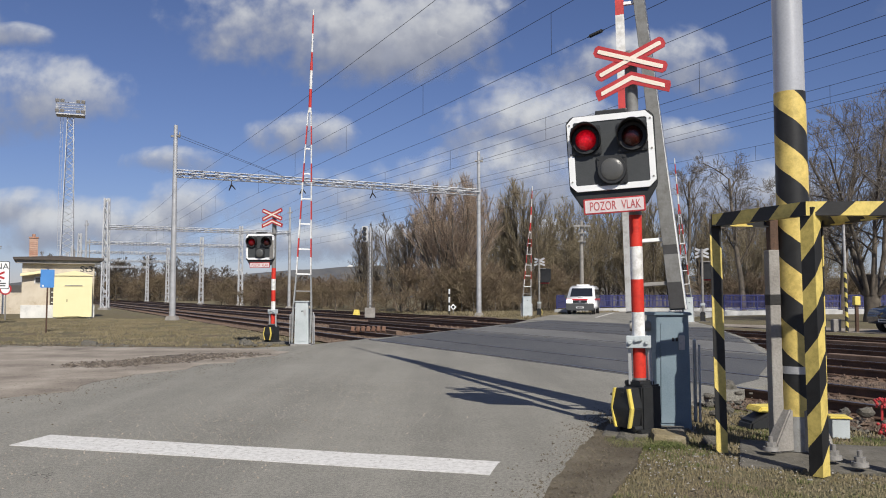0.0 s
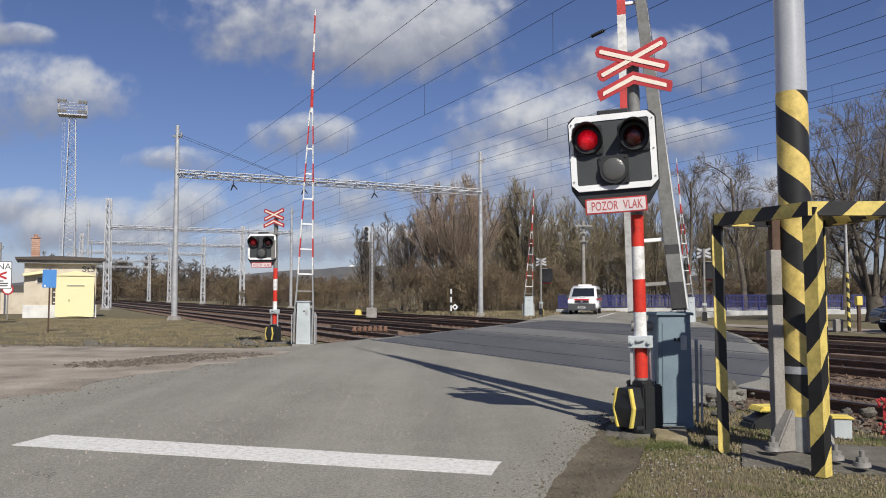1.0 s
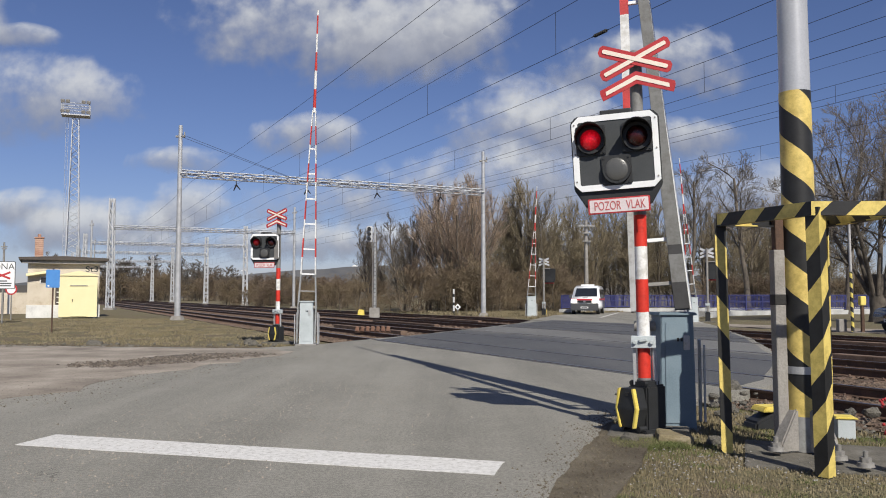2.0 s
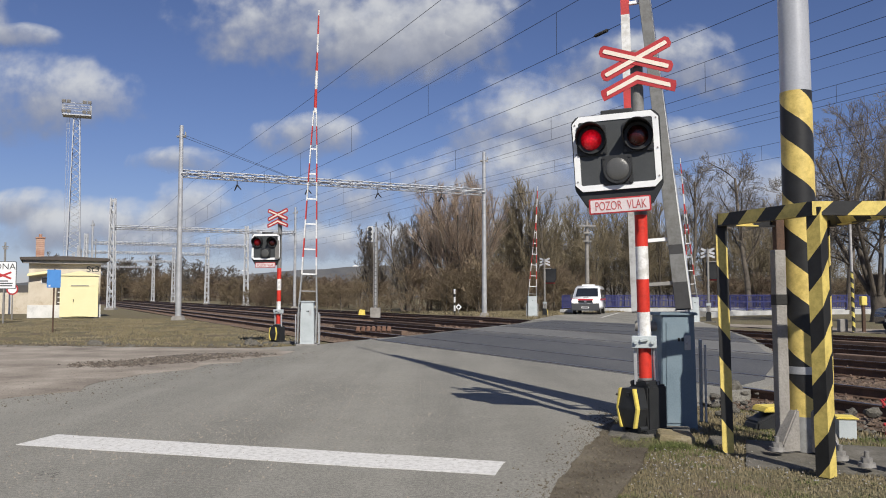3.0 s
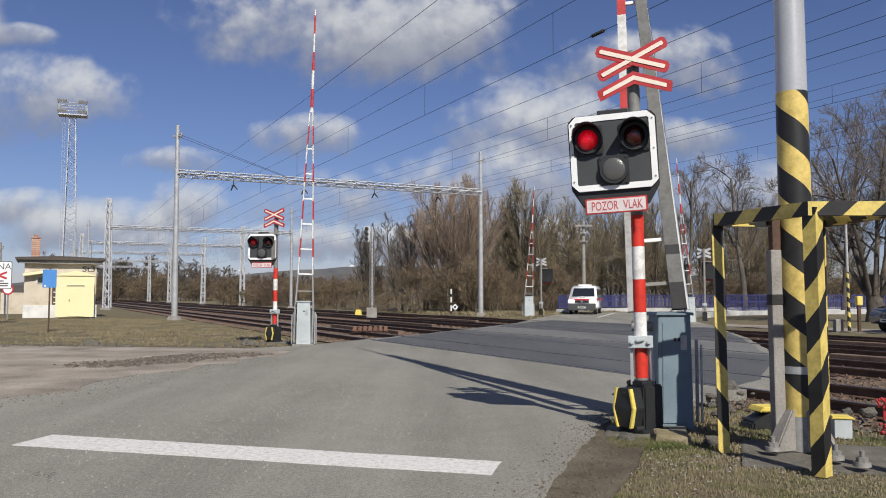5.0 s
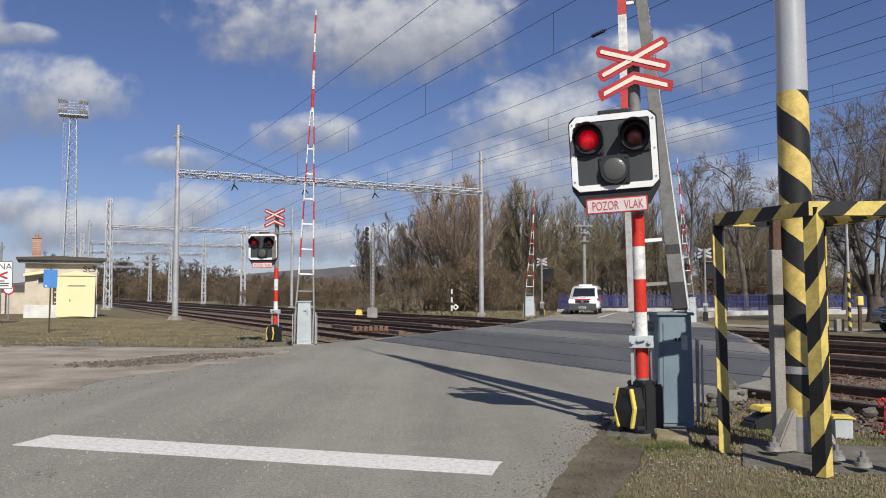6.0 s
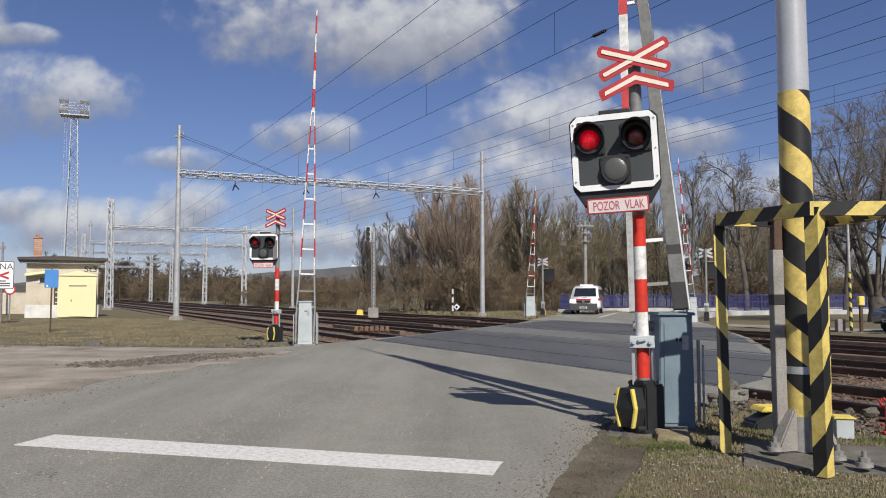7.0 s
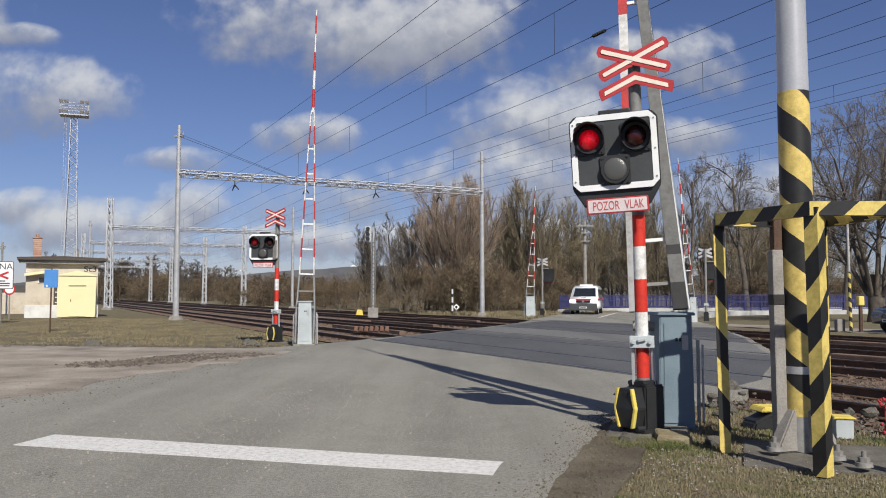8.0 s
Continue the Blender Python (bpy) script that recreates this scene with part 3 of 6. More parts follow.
def crossing_signal(m, label, board_x, board_roll, cross_roll, paint=None, board_yaw=0.0, foot_yaw=0.0, lit=None):
    root = thing("crossing_signal", m, label, "level crossing signal", "crossing signals")
    bm = B()
    rod(bm, (0, 0, 0.42), (0, 0, 3.5), 0.058, sides=20)
    rod(bm, (0, 0, 3.5), (0, 0, 3.535), 0.074, 0.07, sides=20)
    rod(bm, (0, 0, 3.535), (0, 0, 3.55), 0.06, 0.045, sides=20)
    part("pole", bm, paint or pole_stripes, root, "signal pole")
    # foot housing: a cast box behind a six-sided front hood with reflector strips down its edges
    bm = B()
    prism(bm, [(-0.14, 0.03), (0.15, 0.03), (0.155, 0.44), (-0.135, 0.44)], 0.3, Matrix.Translation((0, -0.13, 0)), bevel=0.018)
    prism(bm, [(-0.19, 0), (0.19, 0), (0.19, 0.045), (-0.19, 0.045)], 0.42, Matrix.Translation((0, -0.2, 0.005)), bevel=0.01)
    prism(bm, [(-0.115, 0), (0.115, 0), (0.115, 0.05), (-0.115, 0.05)], 0.22, Matrix.Translation((0, -0.11, 0.43)), bevel=0.01)
    for bx in (-0.1, 0.1):
        rod(bm, (bx, -0.12, 0.455), (bx, -0.075, 0.455), 0.022, sides=8)
        rod(bm, (bx * 1.2, -0.24, 0.06), (bx * 1.2, -0.13, 0.06), 0.025, sides=8)
    turn = pose(0, 0, 0, 0, 0, foot_yaw) @ Matrix.Diagonal((0.8, 0.84, 1, 1))
    foot_ob = part("foot_housing", bm, black_plastic, root, "black cast foot housing", turn)
    hexa = [(-0.095, 0.07), (0.095, 0.07), (0.148, 0.24), (0.1, 0.42), (-0.1, 0.42), (-0.148, 0.24)]
    bm = B()
    a = [bm.verts.new((x * 0.93, -0.285 - 0.02 * (0.1 < z < 0.3), z)) for x, z in hexa]
    b = [bm.verts.new((x, -0.12, z)) for x, z in hexa]
    bm.faces.new((a[0], a[1], a[2], a[5])), bm.faces.new((a[5], a[2], a[3], a[4])), bm.faces.new(b[::-1])
    for k in range(6):
        bm.faces.new((a[k], b[k], b[(k + 1) % 6], a[(k + 1) % 6]))
    bmesh.ops.recalc_face_normals(bm, faces=bm.faces)
    bmesh.ops.bevel(bm, geom=list(bm.edges), offset=0.006, segments=2, affect="EDGES")
    cube(bm, (0.05, 0.012, 0.035), (0.01, -0.292, 0.37), bevel=0.004)
    part("front_hood", bm, black_plastic, foot_ob)
    for sx in (-1, 1):
        bm = B()
        for z0, x0, z1, x1 in ((0.07, 0.089, 0.245, 0.138), (0.24, 0.138, 0.42, 0.093)):
            prism(bm, [(sx * (x0 - 0.006), z0), (sx * (x0 + 0.022), z0), (sx * (x1 + 0.022), z1), (sx * (x1 - 0.006), z1)], 0.05, Matrix.Translation((0, -0.31, 0)), bevel=0.004)
        part("reflector_strip", bm, yellow_paint, foot_ob, "yellow reflector strip")
    bm = B()
    rod(bm, (0.095, 0.0, 0.42), (0.085, 0.0, 0.8), 0.022, sides=10)
    cube(bm, (0.03, 0.06, 0.36), (-0.085, -0.02, 0.62), bevel=0.006)
    part("conduit", bm, galvanised, root)
    bm = B()
    cube(bm, (0.22, 0.17, 0.11), (0, -0.01, 0.83), bevel=0.008)
    cube(bm, (0.07, 0.03, 0.025), (0, -0.105, 0.85), pose(0, 0, 0, 0, -12, 0), bevel=0.004)
    for x in (-0.075, 0.075):
        rod(bm, (x, -0.12, 0.83), (x, -0.08, 0.83), 0.018, sides=6)
    part("clamp", bm, pale_grey, root, "pale steel clamp")
    bm = B()
    cube(bm, (0.5, 0.06, 0.05), (board_x * 0.5, -0.08, 2.93), bevel=0.008)
    cube(bm, (0.1, 0.12, 0.5), (0, -0.08, 2.5), bevel=0.008)
    part("bracket", bm, old_steel, root)
    board, lamps = signal_board(root, board_x, 2.575, board_roll, -0.2, board_yaw, lit or lens_on)
    mm = pose(0.0, -0.035, -0.505)
    bm = B()
    prism(bm, rounded(0.57, 0.145, 0.012), 0.014, bevel=0.003)
    sign = part("name_plate", bm, red_reflex, board, "white plate with red border and red lettering", mm)
    bm = B()
    prism(bm, rounded(0.54, 0.118, 0.008), 0.004, Matrix.Translation((0, -0.003, 0)))
    part("plate_face", bm, faded_white, sign)
    for word, wx in (("POZOR", -0.105), ("VLAK", 0.155)):
        writing(word, 0.116, faded_red, "lettering", sign, pose(wx, -0.0045, -0.004, 90, 0, 0), squeeze=0.63, bold=0.0004)
    crossbuck(root, pose(0.0, -0.11, 3.445, 0, cross_roll, 0))
    bm = B()
    cube(bm, (0.72, 0.62, 0.12), (0.02, 0.05, -0.04), bevel=0.03)
    part("footing", bm, old_concrete, root, "rough concrete footing")
    return root, lamps


near_signal, near_lamps = crossing_signal(pose(1.85, 7.58, 0, 0, -0.9, -16), "red flashing crossing signal with crossed boards on a banded pole", -0.19, -2.0, -3.5, board_yaw=1, foot_yaw=-40)
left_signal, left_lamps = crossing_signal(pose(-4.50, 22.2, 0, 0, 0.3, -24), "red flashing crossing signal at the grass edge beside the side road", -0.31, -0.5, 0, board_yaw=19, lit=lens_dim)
far_signal, far_lamps = crossing_signal(pose(6.15, 50.6, 0, 0, 0, 160), "crossing signal seen from its dark back beyond the tracks", -0.3, 0, 0, old_steel)
far_signal_2, far_lamps_2 = crossing_signal(pose(12.9, 40.2, 0, 0, 0, 163), "crossing signal seen from behind beside a raised barrier", -0.3, 0, 0, old_steel)

arm_paint = striped("barrier_bands", (0.5, 0.035, 0.03), (0.68, 0.68, 0.67), 0.97, 1.3, 0.5, below=(0.85, (0.27, 0.28, 0.285)))


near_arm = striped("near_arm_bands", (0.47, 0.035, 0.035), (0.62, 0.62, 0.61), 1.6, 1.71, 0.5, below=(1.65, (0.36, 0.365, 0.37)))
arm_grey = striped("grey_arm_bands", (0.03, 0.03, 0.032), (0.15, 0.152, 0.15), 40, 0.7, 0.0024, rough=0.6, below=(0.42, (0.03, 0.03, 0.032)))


def barrier(m, label, lean_x, lean_y, length=7.6, join=5.0, half=0.2, cab=(0.32, 0.34, 1.08), paint=None, cut_arm=False, cab_dx=0.0, chords=(0.016, 0.016), chord_mats=None, cab_turn=0.0, bars=(-1, 1), bar_off=(0.0, 0.0), cab_drop=0.0, arm_front=0.0):
    root = thing("crossing_barrier", m, label, "crossing barrier", "crossing barriers")
    w, d, h = cab
    paint = paint or pale_grey
    bm = B()
    prism(bm, [(-w / 2 - 0.02, 0), (w / 2 + 0.02, 0), (w / 2, h), (-w / 2, h)], d, Matrix.Translation((cab_dx, -d / 2, 0.02)), bevel=0.008)
    cabinet = part("cabinet", bm, paint, root, "painted steel drive cabinet", Matrix.Translation((cab_dx, 0, -cab_drop)) @ pose(0, 0, 0, 0, 0, cab_turn) @ Matrix.Translation((-cab_dx, 0, 0)))
    bm = B()
    prism(bm, [(-w / 2 - 0.03, 0), (w / 2 + 0.03, 0), (w / 2 + 0.02, 0.03), (-w / 2 - 0.02, 0.03)], d + 0.05, Matrix.Translation((cab_dx, -d / 2 - 0.025, h + 0.012)), bevel=0.006)
    part("cabinet_lid", bm, paint, cabinet)
    bm = B()
    prism(bm, [(-w / 2 + 0.03, 0), (w / 2 - 0.03, 0), (w / 2 - 0.035, h - 0.16), (-w / 2 + 0.035, h - 0.16)], 0.012, Matrix.Translation((cab_dx, -d / 2 - 0.01, 0.1)), bevel=0.004)
    part("cabinet_door", bm, paint, cabinet)
    bm = B()
    prism(bm, rounded(0.06, 0.14, 0.01), 0.01, Matrix.Translation((cab_dx + w / 2 - 0.075, -d / 2 - 0.018, h - 0.25)))
    rod(bm, (cab_dx + w / 2 - 0.075, -d / 2 - 0.02, h - 0.25), (cab_dx + w / 2 - 0.075, -d / 2 - 0.035, h - 0.25), 0.018, sides=8)
    part("lock_plate", bm, galvanised, cabinet)
    for kx in (-0.02, 0.015):
        bm = B()
        cube(bm, (0.022, 0.004, 0.035), (cab_dx + kx + 0.02, -d / 2 - 0.0125, h - 0.22))
        part("marking_bar", bm, black_plastic, cabinet)
    bm = B()
    cube(bm, (w + 0.22, d + 0.2, 0.06), (cab_dx, 0, -cab_drop), bevel=0.01)
    part("base_plate", bm, old_steel, root)
    tilt = Matrix.Translation((0, -arm_front, 0.95)) @ pose(0, 0, 0, lean_x, lean_y, 0)
    def width(z):
        return 0.035 + (half - 0.035) * max(0.0, 1 - z / join) ** 0.85
    for sx in (-1, 1):
        bm = B()
        zs = ([0.16] if cut_arm else [-0.9, 0.0]) + [join * i / 6 for i in range(1, 7)]
        ring = []
        for z in zs:
            x = sx * (half + 0.02 if z <= 0 else width(z))
            ww, dd = (chords[0 if sx < 0 else 1] * (1 - 0.3 * max(0, z) / join), 0.05) if z > 0 else (0.02, 0.05)
            ring.append([bm.verts.new((x + a * ww, b * dd, z)) for a, b in ((-1, -1), (1, -1), (1, 1), (-1, 1))])
        for a, b in zip(ring, ring[1:]):
            for i in range(4):
                bm.faces.new((a[i], a[(i + 1) % 4], b[(i + 1) % 4], b[i]))
        bm.faces.new(ring[0][::-1]), bm.faces.new(ring[-1])
        bmesh.ops.recalc_face_normals(bm, faces=bm.faces)
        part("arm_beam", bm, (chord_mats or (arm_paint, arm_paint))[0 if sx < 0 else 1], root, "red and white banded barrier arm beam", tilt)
    if chords[1] > 0.05:
        bm = B()
        rod(bm, (width(0.2) + chords[1] + 0.012, -0.02, 0.15), (width(join) + chords[1] * 0.7 + 0.01, -0.02, join), 0.014, sides=8)
        part("edge_tube", bm, white_sheet, root, "thin white edge tube", tilt)
    bm = B()
    rod(bm, (0, 0, join - 0.05), (0, 0, length * 0.82), 0.04, 0.034, sides=12)
    rod(bm, (0, 0, length * 0.82), (0, 0, length), 0.026, 0.02, sides=10)
    part("arm_tip", bm, arm_paint, root, "slim red and white arm tip", tilt)
    for z in (0.42, 0.86, 1.5, 2.15, 2.8, 3.45, 4.1):
        bm = B()
        x = width(z)
        cube(bm, (2 * x, 0.03, 0.036), (0, 0, z), bevel=0.004)
        part("arm_rung", bm, white_sheet if z > 0.6 else old_steel, root, "", tilt)
    for sx in bars:
        bm = B()
        cube(bm, (0.03, 0.09, 0.8), (sx * (half + 0.06 + bar_off[0]), 0.06 + bar_off[1], 0.42), bevel=0.008)
        cube(bm, (0.02, 0.05, 0.75), (sx * (half + 0.1 + bar_off[0]), -0.02 + bar_off[1], 0.4), bevel=0.006)
        part("counterweight_bar", bm, galvanised, root)
    bm = B()
    rod(bm, (-half - 0.03, 0, 0.95), (half + 0.03, 0, 0.95), 0.05, sides=16)
    part("axle", bm, old_steel, root)
    return root


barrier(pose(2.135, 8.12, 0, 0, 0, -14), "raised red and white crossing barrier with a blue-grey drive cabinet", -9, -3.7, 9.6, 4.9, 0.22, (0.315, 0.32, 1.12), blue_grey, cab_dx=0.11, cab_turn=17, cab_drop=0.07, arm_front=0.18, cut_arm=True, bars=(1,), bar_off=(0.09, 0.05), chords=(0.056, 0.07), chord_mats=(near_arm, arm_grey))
barrier(pose(-3.52, 21.1, 0, 0, 0, 2), "raised red and white crossing barrier with a pale grey cabinet", 1, 1.7, 7.75, 5.1, 0.21)
barrier(pose(5.2, 49.0, 0, 0, 0, 2), "raised red and white crossing barrier beyond the tracks", 0, 3.2, 6.9, 4.4, 0.25, (0.5, 0.4, 1.2))
barrier(pose(11.75, 38.9, 0, 0, 0, 2), "raised red and white barrier beside the far road edge", 0, -4.2, 6.9, 4.4, 0.2, (0.4, 0.4, 1.15))

# ---- mast with steel guard frame ----
silver = material("silver_paint", [(0.36, 0.365, 0.37), (0.46, 0.465, 0.47), (0.56, 0.565, 0.57)], 1.5, 60, 0.3, metal=0.25, spec=0.8, bump=0.1, dist=0.003)
hazard_pole = striped("yellow_black_spiral", (0.022, 0.022, 0.022), (0.68, 0.52, 0.16), 0.5, 2.43, 0.5, twist=0.105, below=(0.28, (0.3, 0.3, 0.29)), rough=0.45)
hazard_a = striped("yellow_black_slant", (0.02, 0.02, 0.02), (0.66, 0.52, 0.15), 0.5, 0.28, 0.5, slant=1.3, rough=0.5)
hazard_b = striped("yellow_black_slant_back", (0.02, 0.02, 0.02), (0.66, 0.52, 0.15), 0.44, 0.1, 0.5, slant=-1.2, slant_y=1.2, rough=0.5)
hazard_bar = striped("yellow_black_bar", (0.02, 0.02, 0.02), (0.66, 0.52, 0.15), 0.4, 0.1, 0.5, slant=1.1, rough=0.5)


def near_mast():
    root = thing("catenary_mast", pose(2.94, 6.75, 0, 0, -0.35, 0), "thick steel mast with spiralling yellow and black hazard paint", "mast")
    bm = B()
    rod(bm, (0, 0, 0.0), (0, 0, 2.94), 0.136, 0.125, sides=32)
    part("painted_shaft", bm, hazard_pole, root, "shaft with spiral yellow and black bands")
    bm = B()
    rod(bm, (0, 0, 2.935), (0, 0, 10.3), 0.122, 0.1, sides=32)
    part("shaft", bm, silver, root, "bright silver steel shaft")
    for a in (20, 110, 200, 290):
        bm = B()
        prism(bm, [(0.1, 0), (0.3, 0), (0.29, 0.07), (0.14, 0.34), (0.1, 0.34)], 0.12, pose(0, 0, 0, 0, 0, a) @ Matrix.Translation((0, -0.06, 0.0)), bevel=0.012)
        part("foot_fin", bm, concrete, root, "concrete foot fin")
    bm = B()
    rod(bm, (0, 0, 0.62), (0, 0, 0.68), 0.14, sides=32)
    part("strap", bm, galvanised, root, "galvanised strap")
    bm = B()
    cube(bm, (0.09, 0.11, 1.62), (-0.18, 0.02, 0.82), bevel=0.012)
    part("cable_duct", bm, concrete, root, "pale grey cable duct")
    bm = B()
    cube(bm, (0.095, 0.115, 0.09), (-0.18, 0.02, 1.22), bevel=0.008)
    part("duct_band", bm, rubber, root)
    bm = B()
    cube(bm, (0.07, 0.09, 0.35), (-0.17, 0.02, 1.8), bevel=0.01)
    part("duct_top", bm, rail_side, root, "rusty brown duct top")
    bm = B()
    cube(bm, (1.7, 1.15, 0.08), (0.3, -0.3, -0.045), pose(0, 0, 0, 0, 0, -20), bevel=0.02)
    part("foundation", bm, old_concrete, root, "rough concrete foundation slab")


near_mast()


def angle_iron(bm, length, w=0.1, th=0.01, far=False):
    prism(bm, [(0, 0), (w, 0), (w, length), (0, length)], th)
    prism(bm, [(0, 0), (w * 1.0, 0), (w * 1.0, length), (0, length)], th, pose(w if far else 0.0, 0.0, 0, 0, 0, 90) @ Matrix.Translation((0.0005, -0.0105 if not far else 0.001, 0)))


def guard_frame():
    root = thing("guard_frame", pose(0, 0, 0), "yellow and black striped angle-iron guard frame round the mast", "guard frame")
    posts = (((2.245, 6.71), hazard_a, 0, -0.7), ((2.68, 5.79), hazard_b, 38, -1.5), ((3.3, 5.8), hazard_b, 90, -0.5), ((3.2, 6.9), hazard_a, 180, 0))
    for (x, y), mt, turn, lean in posts:
        bm = B()
        angle_iron(bm, 1.9, 0.092 if turn == 0 else 0.1, far=turn == 0)
        part("post", bm, mt, root, "", pose(x, y, -0.02, 0, lean, turn))
    tops = [(2.235, 6.71), (2.60, 5.78), (3.3, 5.76), (3.2, 6.9)]
    for a, b in ((0, 1), (1, 2), (2, 3), (3, 0)):
        p, q = Vector((*tops[a], 1.87)), Vector((*tops[b], 1.87))
        d = q - p
        bm = B()
        prism(bm, [(-0.05, 0), (0.05, 0), (0.05, d.length), (-0.05, d.length)], 0.01)
        prism(bm, [(-0.0005, 0), (0.05, 0), (0.05, d.length), (-0.0005, d.length)], 0.01, pose(0.05, 0.01, 0, 0, 0, 90))
        yaw = math.degrees(math.atan2(d.y, d.x))
        part("top_bar", bm, hazard_bar, root, "", Matrix.Translation(p) @ pose(0, 0, 0, 0, 0, yaw) @ pose(0, 0, 0, 0, 90, 0))
    for x, y in ((2.62, 6.55), (3.02, 5.95), (2.95, 6.2)):
        bm = B()
        rod(bm, (0, 0, 0), (0, 0, 0.03), 0.062, 0.058, sides=14)
        rod(bm, (0, 0, 0.03), (0, 0, 0.065), 0.04, sides=6)
        rod(bm, (0, 0, 0.065), (0, 0, 0.11), 0.018, sides=10)
        part("anchor_bolt", bm, old_steel, root, "large anchor bolt and nut", pose(x, y, 0.03))


guard_frame()


def trackside_clutter():
    root = thing("cable_box", pose(3.62, 7.5, -0.03, 0, 0, -12) @ Matrix.Diagonal((0.62, 0.62, 0.8, 1)), "pale blue-grey trackside cable box with a yellow lid", "cable box")
    bm = B()
    cube(bm, (0.24, 0.3, 0.22), (0, 0, 0.11), bevel=0.012)
    part("box", bm, pale_grey, root)
    bm = B()
    prism(bm, [(-0.16, 0), (0.16, 0), (0.14, 0.02), (-0.14, 0.025)], 0.34, Matrix.Translation((0, -0.17, 0.222)), bevel=0.006)
    part("lid", bm, yellow_paint, root, "yellow lid")
    root = thing("point_lever", pose(3.14, 8.0, -0.03, 0, 0, 10), "black cast point-machine housing with yellow top", "point machine")
    bm = B()
    prism(bm, [(-0.22, 0), (0.16, 0), (0.16, 0.16), (0.02, 0.18), (-0.2, 0.08)], 0.24, Matrix.Translation((0, -0.12, 0)), bevel=0.02)
    part("housing", bm, black_plastic, root)
    bm = B()
    prism(bm, [(-0.13, 0), (0.15, 0.0), (0.16, 0.05), (-0.1, 0.05)], 0.24, Matrix.Translation((0, -0.12, 0.172)), bevel=0.01)
    part("cap", bm, yellow_paint, root, "yellow cap")
    for k, (x, y, z) in enumerate(((4.42, 8.25, 0.1), (3.97, 7.35, 0.0))):
        bm = B()
        for i in range(26):
            p = Vector((random.uniform(-0.07, 0.07), random.uniform(-0.07, 0.07), random.uniform(0.02, 0.12)))
            bmesh.ops.create_icosphere(bm, subdivisions=1, radius=random.uniform(0.011, 0.019), matrix=Matrix.Translation(p))
        rod(bm, (0, 0, -0.18 if k == 0 else 0), (0, 0, 0.06), 0.012, sides=6)
        solid("red_flowers", bm, red_reflex, "small bunch of bright red flowers beside the rails", "flowers", m=pose(x, y, z))
    # loose stones on the verge and at the kerb
    bm = B()
    bmesh.ops.create_icosphere(bm, subdivisions=2, radius=1)
    for v in bm.verts:
        v.co *= 1 + 0.35 * noise.noise(v.co * 1.6)
        v.co.z *= 0.55
    me = mesh_of("stone", bm, old_concrete)
    me2 = me.copy()
    me2.materials.clear()
    me2.materials.append(ochre_stone)
    spots = [(2.33, 7.1, 0.1, 0), (1.62, 7.25, 0.1, 0), (-8.9, 20.9, 0.24, 0), (-5.1, 21.6, 0.25, 0), (-4.9, 21.2, 0.18, 0), (3.0, 10.6, 0.14, 0), (3.9, 11.2, 0.2, 0), (4.6, 8.9, 0.1, 0)]
    rs = random.Random(12)
    for i in range(60):
        q = st(rs.uniform(6.4, 8.3), rs.uniform(1.5, 8.5))
        spots.append((q.x, q.y, rs.uniform(0.02, 0.085), 0))
    for i in range(70):
        u, w = rs.random(), rs.random()
        spots.append((-6.3 + 2.3 * u + rs.uniform(-0.4, 0.4), 14.2 + 3.4 * u + rs.uniform(-0.3, 0.5), 0.015 + 0.07 * w * w, 0))
    for i in range(40):
        spots.append((rs.uniform(-14, -3.6), 20.2 + rs.uniform(0, 1.2), rs.uniform(0.03, 0.09), 0))
    for x, y, r, o in spots:
        ob = new("stone", me2 if o else me)
        ob.matrix_basis = pose(x, y, 0.0, 0, 0, random.uniform(0, 360)) @ Matrix.Diagonal((r, r * 0.7, r, 1))
        tagged(ob, "rough stone block at the edge of the verge", "stone", "stones on the verge")


trackside_clutter()

block = cube(B(), (0.3, 0.26, 0.2), bevel=0.025)
bmesh.ops.subdivide_edges(block, edges=list(block.edges), cuts=1)
for v in block.verts:
    v.co += Vector((1, 1, 1)) * 0.014 * noise.noise(v.co * 14)
solid("concrete_block", block, ochre_stone, "ochre-stained concrete block beside the signal foot", "concrete block", m=pose(2.0, 7.22, -0.04, 4, 3, -8))


# ---- masts, gantries and wires ----
def tube_mast(m, height, r, label):
    root = thing("catenary_mast", m, label, "mast", "catenary masts")
    bm = B()
    rod(bm, (0, 0, 0), (0, 0, height), r, r * 0.62, sides=14)
    part("shaft", bm, galvanised, root)
    bm = B()
    prism(bm, [(-0.35, 0), (0.35, 0), (0.22, 0.3), (-0.22, 0.3)], 0.6, Matrix.Translation((0, -0.3, -0.05)), bevel=0.03)
    part("foundation", bm, concrete, root)
    bm = B()
    cube(bm, (0.5, 0.12, 0.1), (0, 0, height - 0.6), bevel=0.01)
    rod(bm, (0.22, 0, height - 0.6), (0.22, 0, height - 0.35), 0.05, 0.03, sides=8)
    part("bracket", bm, old_steel, root)
    return root


